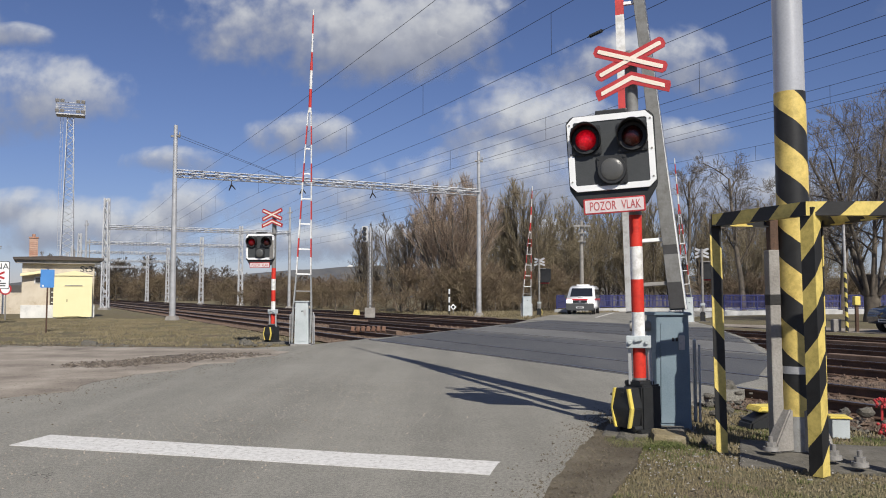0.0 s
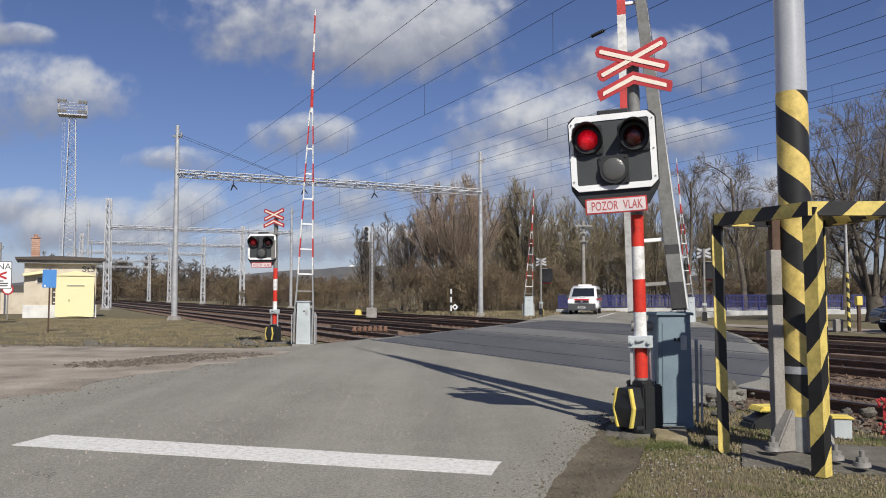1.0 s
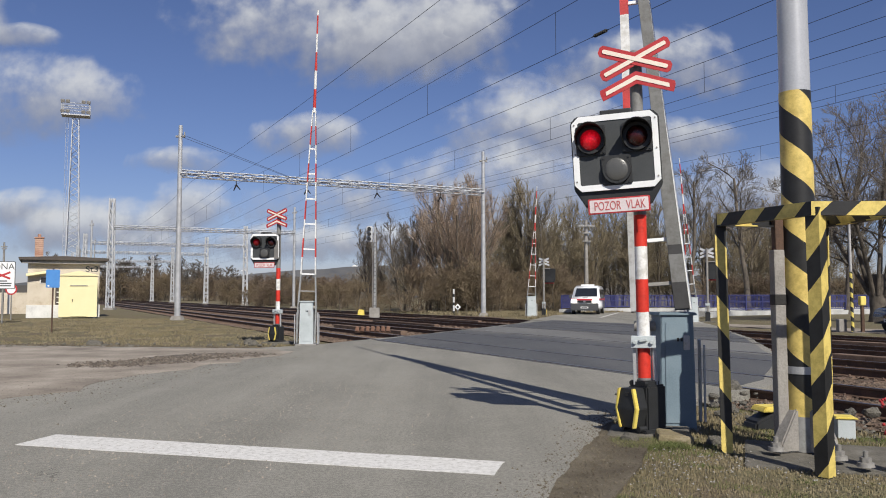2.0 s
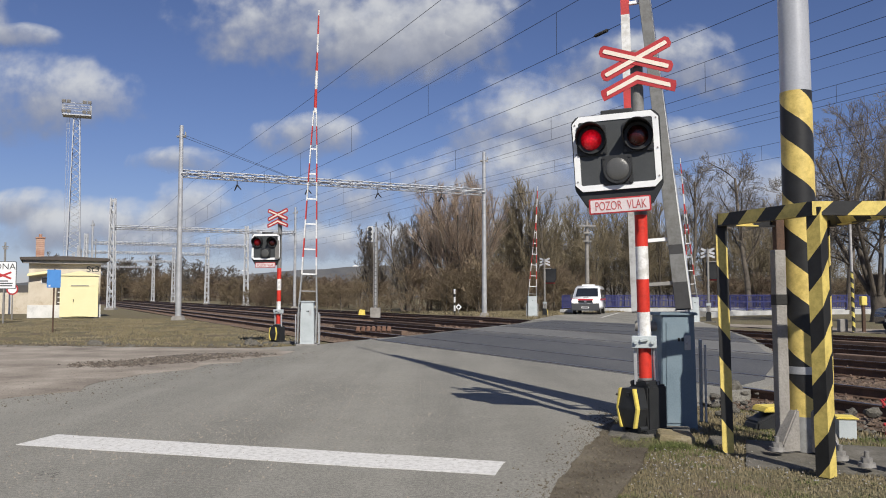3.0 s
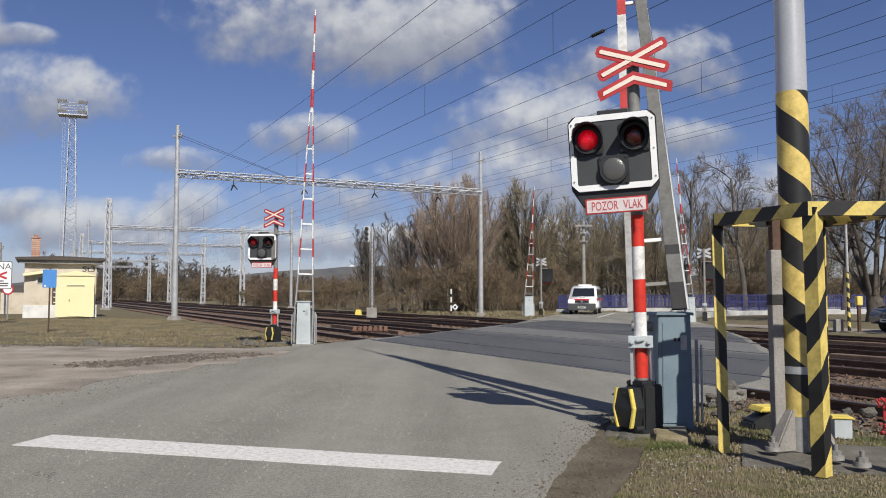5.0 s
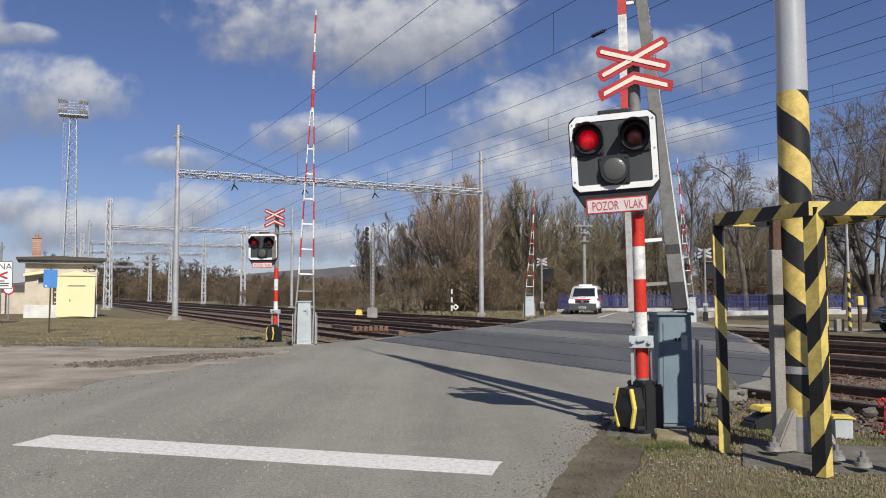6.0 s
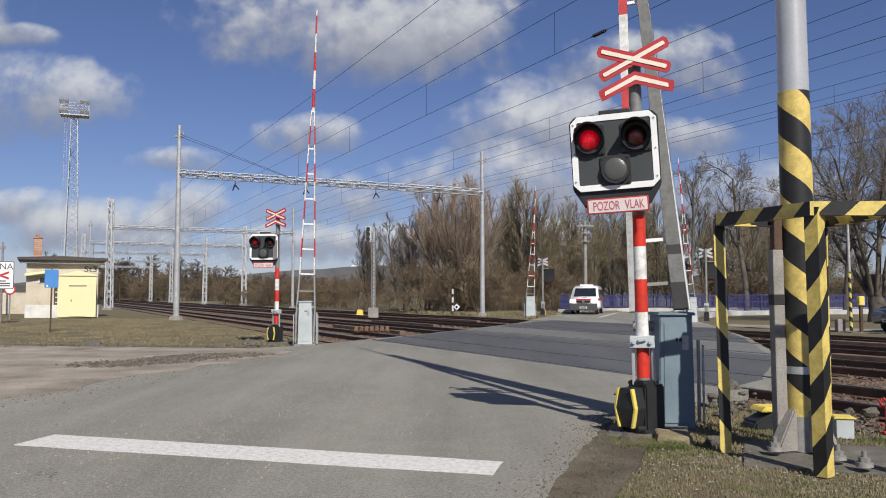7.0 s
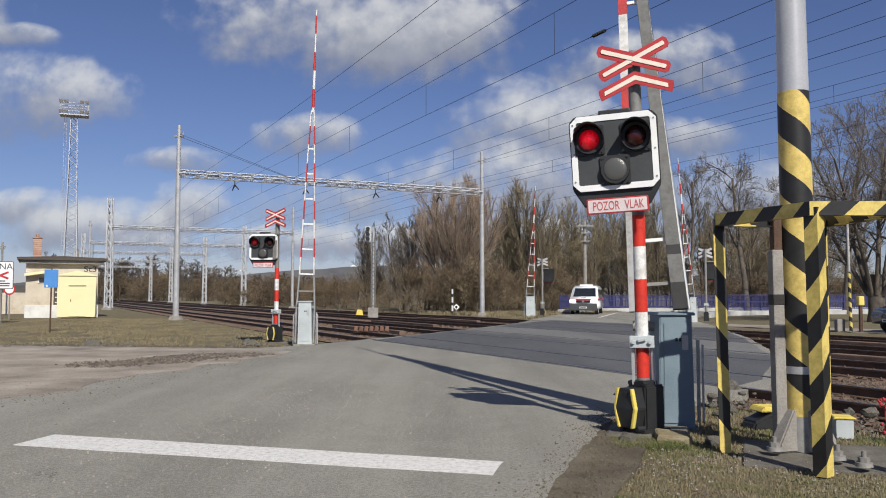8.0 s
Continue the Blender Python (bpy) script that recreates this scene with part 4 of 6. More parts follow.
def lattice(bm, p, q, w0, w1, bays, r=0.035, d=0.022):
    """A four-legged lattice from p up to q."""
    p, q = Vector(p), Vector(q)
    z = (q - p).normalized()
    x = z.orthogonal().normalized() if abs(z.z) < 0.9 else Vector((1, 0, 0))
    y = z.cross(x).normalized()
    cs = ((-1, -1), (1, -1), (1, 1), (-1, 1))
    def node(k, i):
        f = i / bays
        w = (w0 + (w1 - w0) * f) / 2
        return p.lerp(q, f) + x * cs[k % 4][0] * w + y * cs[k % 4][1] * w
    for k in range(4):
        rod(bm, node(k, 0), node(k, bays), r, sides=4)
        for i in range(bays):
            a, b = (k, k + 1) if i % 2 else (k + 1, k)
            rod(bm, node(a, i), node(b, i + 1), d, sides=4)


def lattice_mast(m, height, label, w=0.55):
    root = thing("lattice_mast", m, label, "mast", "catenary masts")
    bm = B()
    lattice(bm, (0, 0, 0), (0, 0, height), w, w * 0.65, 14, 0.07, 0.045)
    part("lattice", bm, pale_steel, root)
    bm = B()
    cube(bm, (0.9, 0.9, 0.3), (0, 0, 0.05), bevel=0.03)
    part("foundation", bm, concrete, root)


def gantry_beam(s0, s1, t, z, label):
    root = thing("gantry_beam", pose(0, 0, 0), label, "gantry", "catenary gantries")
    bm = B()
    lattice(bm, st(s0, t, z), st(s1, t, z), 0.28, 0.28, 30, 0.035, 0.022)
    part("truss", bm, pale_steel, root)
    for s in (TRACKS if t < 50 else ()):
        bm = B()
        p = st(s, t, z - 0.14)
        rod(bm, p, p + Vector((0, 0, -0.3)), 0.025, sides=6)
        rod(bm, p + Vector((0, 0, -0.3)), p + Vector((0.2, 0.1, -0.55)), 0.045, 0.03, sides=8)
        rod(bm, p + Vector((0, 0, -0.3)), p + Vector((-0.16, 0.1, -0.6)), 0.045, 0.03, sides=8)
        part("insulator", bm, rubber, root, "brown insulator hanger")


GANTRIES = [(45.4, 6.3, 24.8, False), (82.5, 5.4, 22.9, True), (107.7, 4.8, 23.4, True), (131, 5, 22.4, True), (162, 5, 21.5, True), (195, 5, 21.5, True)]
for gi, (t, s0, s1, lat) in enumerate(GANTRIES):
    for k, s in enumerate((s0, s1)):
        m = Matrix.Translation(st(s, t, -0.05))
        if lat and not (gi == 1 and k == 1) and not (gi == 2 and k == 0):
            lattice_mast(m, 10.45, "weathered steel lattice catenary mast beside the tracks")
        else:
            tube_mast(m, 10.45, 0.165, "slim galvanised tubular catenary mast beside the tracks")
    gantry_beam(s0, s1, t, 7.8 if gi == 0 else 7.7, "galvanised lattice gantry beam spanning the tracks")


def wire(p, q, r=0.012, sag=0.0, name="overhead_wire", label="thin dark overhead wire above the tracks"):
    p, q = Vector(p), Vector(q)
    cu = bpy.data.curves.new(name, "CURVE")
    cu.dimensions, cu.bevel_depth, cu.bevel_resolution = "3D", r, 1
    sp = cu.splines.new("POLY")
    n = 12 if sag else 1
    sp.points.add(n)
    for i in range(n + 1):
        c = p.lerp(q, i / n)
        c.z -= sag * 4 * (i / n) * (1 - i / n)
        sp.points[i].co = (*c, 1)
    tmp = bpy.data.objects.new(name, cu)
    scene.collection.objects.link(tmp)
    me = bpy.data.meshes.new_from_object(tmp.evaluated_get(bpy.context.evaluated_depsgraph_get()))
    bpy.data.objects.remove(tmp)
    me.materials.append(wire_mat)
    return tagged(new(name, me), label, "overhead wire", "overhead wires")


SUPPORTS = [-55.0, -5.0, 45.4, 82.5, 107.7, 131, 162, 195, 240]
for s, zc, zm in ((9.3, 6.2, 7.4), (13.3, 5.85, 6.87), (17.6, 6.05, 6.83), (21.8, 5.85, 6.7)):
    wire(st(s, -55, zc), st(s, 240, zc), 0.0055)
    for a, b in zip(SUPPORTS, SUPPORTS[1:]):
        w = wire(st(s, a, zm), st(s, b, zm), 0.0055, sag=0.35 if b - a > 30 else 0.15)
        k = 8
        for i in range(1, k):
            f = i / k
            zz = zm - (0.35 if b - a > 30 else 0.15) * 4 * f * (1 - f)
            p = st(s, a + (b - a) * f, zz)
            bm = B()
            rod(bm, p, (p.x, p.y, zc), 0.005, sides=4)
            part("dropper", bm, wire_mat, w)
for s, z in ((9.3, 7.95), (6.9, 7.4), (24.6, 9.6), (11.4, 6.7), (15.4, 7.25), (19.7, 7.1)):
    for a, b in zip(SUPPORTS, SUPPORTS[1:]):
        wire(st(s, a, z), st(s, b, z), 0.0055, sag=0.3)
for dz in (0.0, 0.14):
    wire(st(6.3, 45.2, 9.9 - dz), st(12.2, 45.2, 7.98 - dz * 0.3), 0.01, label="diagonal steel stay from the mast to the gantry beam")
ins = B()
rod(ins, (-0.25, 0, 0), (0.25, 0, 0), 0.012, sides=6)
for i in range(7):
    rod(ins, (-0.18 + i * 0.055, 0, 0), (-0.16 + i * 0.055, 0, 0), 0.035, sides=10)
ins_ob = solid("strain_insulator", ins, rubber, "dark ribbed strain insulator in an overhead wire", "insulator", m=Matrix.Translation(st(9.3, 12.4, 6.2)) @ pose(0, 0, 0, 0, 0, 116))


def light_tower():
    root = thing("light_tower", pose(-40.9, 90, 0, 0, 0, 20), "tall steel lattice floodlight tower behind the signal house", "light tower")
    bm = B()
    lattice(bm, (0, 0, 0), (0, 0, 21.2), 1.5, 0.62, 30, 0.05, 0.03)
    part("lattice", bm, pale_steel, root)
    bm = B()
    for x in (-1.0, -0.75):
        rod(bm, (x, 0, 0), (x, 0, 21), 0.018, sides=4)
    for i in range(40):
        rod(bm, (-1.0, 0, i * 0.52), (-0.75, 0, i * 0.52), 0.012, sides=4)
    part("ladder", bm, pale_steel, root)
    bm = B()
    cube(bm, (2.9, 1.6, 0.12), (0, 0, 21.2), bevel=0.02)
    for x in (-1.4, 1.4):
        for y in (-0.75, 0.75):
            rod(bm, (x, y, 21.2), (x, y, 22.6), 0.05, sides=4)
    for z in (21.9, 22.5):
        for y in (-0.75, 0.75):
            rod(bm, (-1.4, y, z), (1.4, y, z), 0.04, sides=4)
    part("platform", bm, pale_steel, root)
    bm = B()
    cube(bm, (0.4, 0.3, 0.35), (0, 0, 0), bevel=0.04)
    me = mesh_of("floodlight", bm, old_steel)
    for x in (-1.3, -0.8, 0.8, 1.3):
        for z in (21.55, 22.65):
            share("floodlight", me, root, pose(x, -0.8, z, 20, 0, 0))


light_tower()


def light_signal():
    root = thing("light_signal", pose(-4.15, 49.0, 0, 0, 0, 0), "slim grey railway light signal post with a ladder", "railway signal")
    bm = B()
    rod(bm, (0, 0, 0), (0, 0, 5.4), 0.07, 0.06, sides=10)
    part("post", bm, galvanised, root)
    bm = B()
    for x in (-0.12, 0.12):
        rod(bm, (x, -0.12, 0.6), (x, -0.12, 4.6), 0.022, sides=4)
    for i in range(16):
        rod(bm, (-0.12, -0.12, 0.7 + i * 0.25), (0.12, -0.12, 0.7 + i * 0.25), 0.022, sides=4)
    part("ladder", bm, old_steel, root)
    bm = B()
    prism(bm, rounded(0.36, 0.95, 0.08), 0.12, Matrix.Translation((-0.32, -0.1, 4.95)), bevel=0.01)
    part("signal_head", bm, pale_steel, root)
    for z in (4.65, 4.95, 5.25):
        bm = B()
        rod(bm, (-0.32, -0.1, z), (-0.32, -0.32, z), 0.11, sides=14)
        part("lamp_hood", bm, black_plastic, root)
    bm = B()
    cube(bm, (0.6, 0.4, 0.6), (0.0, 0, 0.25), bevel=0.03)
    part("base_box", bm, concrete, root)


light_signal()


def small_posts():
    bm = B()
    prism(bm, [(-0.32, 0), (0.32, 0), (0.26, 0.4), (-0.2, 0.42)], 0.5, bevel=0.03)
    solid("yellow_box", bm, yellow_paint, "bright yellow trackside box standing in the ballast", "trackside box", m=Matrix.Translation(st(19.4, 53, -0.1)) @ Matrix.Diagonal((0.75, 0.75, 1.0, 1)))
    wb = striped("white_black_post", (0.03, 0.03, 0.03), (0.7, 0.7, 0.7), 0.6, 0.0, 0.35)
    bm = B()
    rod(bm, (0, 0, 0), (0, 0, 1.75), 0.07, sides=10)
    solid("marker_post", bm, wb, "white and black trackside marker post in the grass", "marker post", m=pose(0.68, 58, -0.02))
    root = thing("diamond_sign", pose(0.95, 57, -0.02), "small white diamond shunting sign on a short stake", "sign")
    bm = B()
    prism(bm, [(0, -0.22), (0.22, 0), (0, 0.22), (-0.22, 0)], 0.02, Matrix.Translation((0, 0, 0.5)))
    part("plate", bm, white_sheet, root)
    bm = B()
    prism(bm, [(0, -0.11), (0.11, 0), (0, 0.11), (-0.11, 0)], 0.01, Matrix.Translation((0, -0.012, 0.5)))
    part("centre", bm, black_plastic, root)
    bm = B()
    rod(bm, (0, 0.02, 0), (0, 0.02, 0.5), 0.03, sides=6)
    part("stake", bm, old_steel, root)
    # small lamp post beside the far track
    for spot in (st(25.5, 118, 0), Vector((-10.8, 100, 0))):
        root = thing("yard_lamp", Matrix.Translation(spot), "small yard lamp on a thin post", "lamp post", "yard lamps")
        bm = B()
        rod(bm, (0, 0, 0), (0, 0, 4.8), 0.06, 0.04, sides=6)
        part("post", bm, old_steel, root)
        bm = B()
        prism(bm, [(-0.5, 0), (0.3, 0), (0.2, 0.18), (-0.2, 0.22)], 0.3, Matrix.Translation((0, -0.15, 4.8)), bevel=0.03)
        part("lamp_head", bm, white_sheet, root)
    # rack of rusty steel pieces between the first two tracks
    root = thing("rail_rack", pose(-2.5, 28.8, -0.1, 0, 0, 6), "low rack of rust-red steel pieces beside the rails", "rail rack")
    bm = B()
    cube(bm, (1.25, 0.08, 0.06), (0, 0, 0.1), bevel=0.01)
    cube(bm, (1.25, 0.08, 0.05), (0, 0.25, 0.1), bevel=0.01)
    part("beam", bm, rail_side, root)
    piece = mesh_of("piece", cube(B(), (0.13, 0.4, 0.16), (0, 0, 0), pose(0, 0, 0, 0, 9, 0), bevel=0.012), rust_red)
    for k in range(7):
        share("piece", piece, root, pose(-0.54 + 0.18 * k, 0.12, 0.2, 0, 3 * math.sin(k * 2.1), 0))
    # concrete pole beyond the road
    root = thing("utility_pole", pose(12.15, 70, 0), "grey concrete utility pole with short crossarms", "utility pole")
    bm = B()
    rod(bm, (0, 0, 0), (0, 0, 7.7), 0.2, 0.14, sides=8)
    part("pole", bm, concrete, root)
    for z in (5.9, 6.6, 7.2):
        bm = B()
        cube(bm, (1.5 if z > 7 else 0.7, 0.12, 0.12), (0, -0.25, z), bevel=0.02)
        part("crossarm", bm, old_steel, root)
    # striped pole and yellow box by the far lane
    yb = striped("yellow_black_post", (0.03, 0.03, 0.03), (0.7, 0.58, 0.15), 0.34, 0.0, 0.5, slant=0.8, top=(2.1, (0.4, 0.4, 0.4)))
    bm = B()
    rod(bm, (0, 0, 0), (0, 0, 3.9), 0.055, 0.045, sides=10)
    solid("striped_post", bm, yb, "slim post banded yellow and black beside the far lane", "post", m=pose(14.3, 28.8, 0, 0, -0.5, 0))
    root = thing("letter_box", pose(14.55, 28.6, 0), "small yellow metal box on a brown post", "box")
    bm = B()
    cube(bm, (0.2, 0.2, 0.32), (0, 0, 1.08), bevel=0.03)
    part("box", bm, yellow_paint, root)
    bm = B()
    cube(bm, (0.1, 0.1, 0.95), (0, 0, 0.46), bevel=0.01)
    part("post", bm, rail_side, root)
    bm = B()
    cube(bm, (0.28, 0.25, 0.45), (14.1, 29.2, 0.2), bevel=0.03)
    solid("concrete_stub", bm, concrete, "short pale concrete stub beside the striped post", "concrete block")


small_posts()

# ---- signal house and shed ----
plaster = material("stained_plaster", [(0.3, 0.235, 0.16), (0.52, 0.46, 0.37), (0.62, 0.57, 0.48)], 0.9, 30, 0.9, bump=0.4)
plinth_white = material("whitewashed_plinth", [(0.42, 0.42, 0.41), (0.6, 0.6, 0.58), (0.68, 0.68, 0.66)], 2, 30, 0.9, bump=0.4)
shed_yellow = material("pale_yellow_panel", [(0.7, 0.63, 0.36), (0.76, 0.69, 0.42)], 1.2, 50, 0.6, bump=0.05)
brick_red = material("chimney_brick", [(0.24, 0.12, 0.08), (0.34, 0.18, 0.125), (0.44, 0.29, 0.22)], 3, 40, 0.9, by_object=0.3)
roof_dark = material("bitumen_roof", [(0.05, 0.042, 0.038), (0.09, 0.075, 0.065)], 2, 40, 0.8)
sign_blue = material("faded_blue_enamel", [(0.06, 0.2, 0.5), (0.09, 0.27, 0.6)], 2, 50, 0.5, bump=0.05)
text_dark = material("dark_lettering", [(0.05, 0.05, 0.05), (0.08, 0.08, 0.08)], 3, 50, 0.7, bump=0)
glass_dark = material("dark_window_glass", [(0.012, 0.014, 0.018), (0.02, 0.024, 0.03)], 2, 30, 0.08, bump=0, spec=0.8)


def signal_house():
    root = thing("signal_house", pose(-22.4, 48.3, -0.03, 0, 0, 26), "small flat-roofed railway signal house with stained plaster", "house")
    w, d, h = 3.85, 4.2, 3.35
    bm = B()
    cube(bm, (w, 0.3, h), (0, 0.15, h / 2))
    cube(bm, (0.3, d - 0.3, h), (-w / 2 + 0.15, d / 2 + 0.15, h / 2))
    cube(bm, (0.3, d - 0.3, h), (w / 2 - 0.15, d / 2 + 0.15, h / 2))
    cube(bm, (w - 0.6, 0.3, h), (0, d - 0.15, h / 2))
    part("wall", bm, plaster, root, "stained cream plaster wall")
    bm = B()
    cube(bm, (w + 0.08, 0.1, 0.75), (0, -0.035, 0.375), bevel=0.01)
    part("plinth", bm, plinth_white, root, "whitewashed plinth")
    bm = B()
    prism(bm, [(-w / 2 - 0.45, 0.0), (w / 2 + 0.45, 0.0), (w / 2 + 0.5, 0.16), (0, 0.26), (-w / 2 - 0.5, 0.16)], d + 1.0, Matrix.Translation((0, -0.5, h)), bevel=0.015)
    roof = part("roof", bm, roof_dark, root, "dark flat bitumen roof")
    bm = B()
    cube(bm, (w + 0.6, 0.06, 0.22), (0, -0.3, h - 0.08), bevel=0.01)
    part("eaves_board", bm, old_steel, roof)
    for i in range(9):
        bm = B()
        cube(bm, (0.46, 0.46, 0.12), (0, 0, 0), bevel=0.012)
        part("brick_course", bm, brick_red, roof, "", pose(-w / 2 + 0.55, 1.4, h + 0.3 + 0.125 * i, 0, 0, 0))
    bm = B()
    cube(bm, (0.54, 0.54, 0.08), (-w / 2 + 0.55, 1.4, h + 1.4), bevel=0.015)
    rod(bm, (-w / 2 + 0.55, 1.4, h + 1.42), (-w / 2 + 0.55, 1.4, h + 1.62), 0.1, sides=10)
    part("chimney_cap", bm, brick_red, roof)
    bm = B()
    cube(bm, (0.62, 0.06, 0.4), (0, 0, 0), bevel=0.01)
    cube(bm, (0.5, 0.02, 0.3), (0, -0.035, 0), slot=1)
    part("window", bm, [plinth_white, glass_dark], root, "small dark window", pose(-0.98, -0.01, 2.2))
    bm = B()
    cube(bm, (1.2, 0.4, 0.05), (-1.42, -0.2, 2.58), pose(0, 0, 0, 18, -9, 0), bevel=0.01)
    part("awning", bm, shed_yellow, root, "narrow pale awning")
    bm = B()
    cube(bm, (0.5, 0.05, 1.85), (-0.2, -0.02, 0.95), bevel=0.01)
    part("door", bm, roof_dark, root, "dark doorway door")
    for i in range(5):
        bm = B()
        cube(bm, (0.36, 0.03, 0.06), (-0.2, -0.075, 0.9 + 0.3 * i), bevel=0.005)
        part("door_bar", bm, plinth_white, root)
    writing("St3", 0.46, text_dark, "lettering", root, pose(1.5, -0.006, 2.86, 90, 0, 0), "dark painted letters", squeeze=1.25, bold=0.006)


signal_house()


def yellow_shed():
    root = thing("yellow_shed", pose(-21.0, 47.0, -0.03, 0, 0, 25), "pale yellow sheet-metal shed with a low pitched top", "shed")
    bm = B()
    prism(bm, [(-0.98, 0.06), (1.04, 0.06), (1.04, 2.42), (-0.98, 2.42)], 1.5, bevel=0.015)
    part("body", bm, shed_yellow, root)
    bm = B()
    prism(bm, [(-1.02, 0), (1.08, 0), (1.08, 0.05), (0.1, 0.3), (-1.02, 0.06)], 1.6, Matrix.Translation((0, -0.06, 2.422)), bevel=0.01)
    part("roof", bm, shed_yellow, root)
    bm = B()
    prism(bm, rounded(0.86, 1.72, 0.01), 0.03, Matrix.Translation((0.06, -0.032, 0.98)), bevel=0.006)
    door = part("door", bm, shed_yellow, root)
    bm = B()
    cube(bm, (0.04, 0.05, 0.14), (-0.27, -0.06, 1.02), bevel=0.006)
    part("handle", bm, black_plastic, door)
    bm = B()
    cube(bm, (0.92, 0.06, 0.04), (0.06, -0.04, 1.87), bevel=0.006)
    part("drip_rail", bm, old_steel, root)
    for x in (-0.9, 0.9):
        bm = B()
        cube(bm, (0.14, 1.4, 0.08), (x, 0.75, 0.03), bevel=0.01)
        part("skid", bm, old_steel, root)


yellow_shed()


def left_signs():
    root = thing("blue_sign", pose(-13.62, 28.5, -0.02, 0, 0.4, 4), "plain blue enamel sign on a thin brown post", "sign")
    bm = B()
    rod(bm, (0, 0.03, 0), (0, 0.03, 2.22), 0.028, sides=10)
    part("post", bm, rail_side, root)
    bm = B()
    prism(bm, rounded(0.47, 0.63, 0.03), 0.012, Matrix.Translation((0, -0.012, 1.87)), bevel=0.003)
    part("plate", bm, sign_blue, root)
    bm = B()
    prism(bm, rounded(0.06, 0.06, 0.005), 0.003, Matrix.Translation((-0.14, -0.016, 1.62)))
    part("sticker", bm, white_sheet, root)
    root = thing("zone_sign", pose(-20.58, 38.0, -0.02, 0, 0, 8), "white zone sign with a red crossing symbol and lettering", "sign")
    bm = B()
    rod(bm, (0.1, 0.04, 0), (0.1, 0.04, 2.8), 0.04, sides=10)
    part("post", bm, old_steel, root)
    bm = B()
    prism(bm, rounded(1.3, 1.28, 0.06), 0.015, Matrix.Translation((0, -0.015, 2.23)), bevel=0.004)
    part("edge", bm, text_dark, root, "dark edged sign panel")
    bm = B()
    prism(bm, rounded(1.24, 1.22, 0.05), 0.004, Matrix.Translation((0, -0.019, 2.23)))
    part("face", bm, white_sheet, root, "white sign face")
    writing("ZÓNA", 0.4, text_dark, "lettering", root, pose(0, -0.021, 2.62, 90, 0, 0), squeeze=1.05)
    bm = B()
    for a in (22, -22):
        cube(bm, (0.8, 0.006, 0.09), (0.06, -0.022 - 0.003 * (a > 0), 2.22), pose(0, 0, 0, 0, a, 0))
    part("cross_symbol", bm, red_reflex, root)
    for z, w in ((1.96, 0.5), (1.85, 0.9), (1.74, 0.86)):
        bm = B()
        cube(bm, (w, 0.005, 0.055), (0.05, -0.0215, z))
        part("text_bar", bm, text_dark, root)
    root = thing("round_sign", pose(-22.7, 43.0, -0.02, 0, 0, 5), "round white speed sign with a red ring", "sign")
    bm = B()
    rod(bm, (0, 0.03, 0), (0, 0.03, 1.9), 0.035, sides=8)
    part("post", bm, old_steel, root)
    for r, y, mt, nm in ((0.3, 0.0, red_reflex, "ring"), (0.22, -0.012, white_sheet, "face")):
        bm = B()
        rod(bm, (0, y, 1.62), (0, y - 0.012, 1.62), r, sides=28)
        part(nm, bm, mt, root)


left_signs()

def yard_wall():
    root = thing("yard_wall", pose(-33.5, 56.5, -0.02, 0, 0, 20), "weathered pale concrete yard wall beside the signal house", "wall")
    panel = mesh_of("panel", cube(B(), (1.9, 0.12, 1.5), (0, 0, 0.75), bevel=0.02), plaster)
    post = mesh_of("wall_post", cube(B(), (0.16, 0.2, 1.75), (0, 0, 0.87), bevel=0.02), plinth_white)
    for i in range(5):
        share("panel", panel, root, pose(i * 2.06 - 2, 0, 0))
        share("post", post, root, pose(i * 2.06 - 3.03, 0, 0))
    for x, y, h in ((-29.6, 55, 4.9), (-35.5, 66, 5.4), (-47, 110, 9.0), (-44.5, 100, 7.0)):
        root = thing("steel_post", pose(x, y, -0.05), "thin dark steel post in the railway yard", "post", "yard posts")
        bm = B()
        rod(bm, (0, 0, 0), (0, 0, h), 0.08, 0.06, sides=8)
        part("post", bm, old_steel, root)
        bm = B()
        cube(bm, (0.4, 0.08, 0.08), (0, 0, h - 0.3), bevel=0.01)
        part("bracket", bm, old_steel, root)


yard_wall()

# ---- vehicles ----
van_white = material("white_car_paint", [(0.74, 0.75, 0.76), (0.8, 0.81, 0.82)], 2, 50, 0.25, bump=0, coat=0.6)
car_blue = material("dark_blue_car_paint", [(0.012, 0.02, 0.035), (0.02, 0.032, 0.055)], 2, 50, 0.22, bump=0, coat=0.8)
bumper_grey = material("grey_bumper", [(0.06, 0.063, 0.066), (0.08, 0.083, 0.086)], 3, 60, 0.5)
chrome = material("alloy", [(0.45, 0.45, 0.46), (0.55, 0.55, 0.56)], 3, 60, 0.3, metal=0.9, bump=0)
headlight_lit = glowing("lit_headlight", (1.0, 0.95, 0.86), 1.6)
plate_bar = material("plate_bars", [(0.06, 0.06, 0.07), (0.1, 0.1, 0.11)], 3, 60, 0.6, bump=0)
red_stripe = material("red_film", [(0.42, 0.02, 0.03), (0.5, 0.03, 0.04)], 3, 60, 0.35, bump=0)


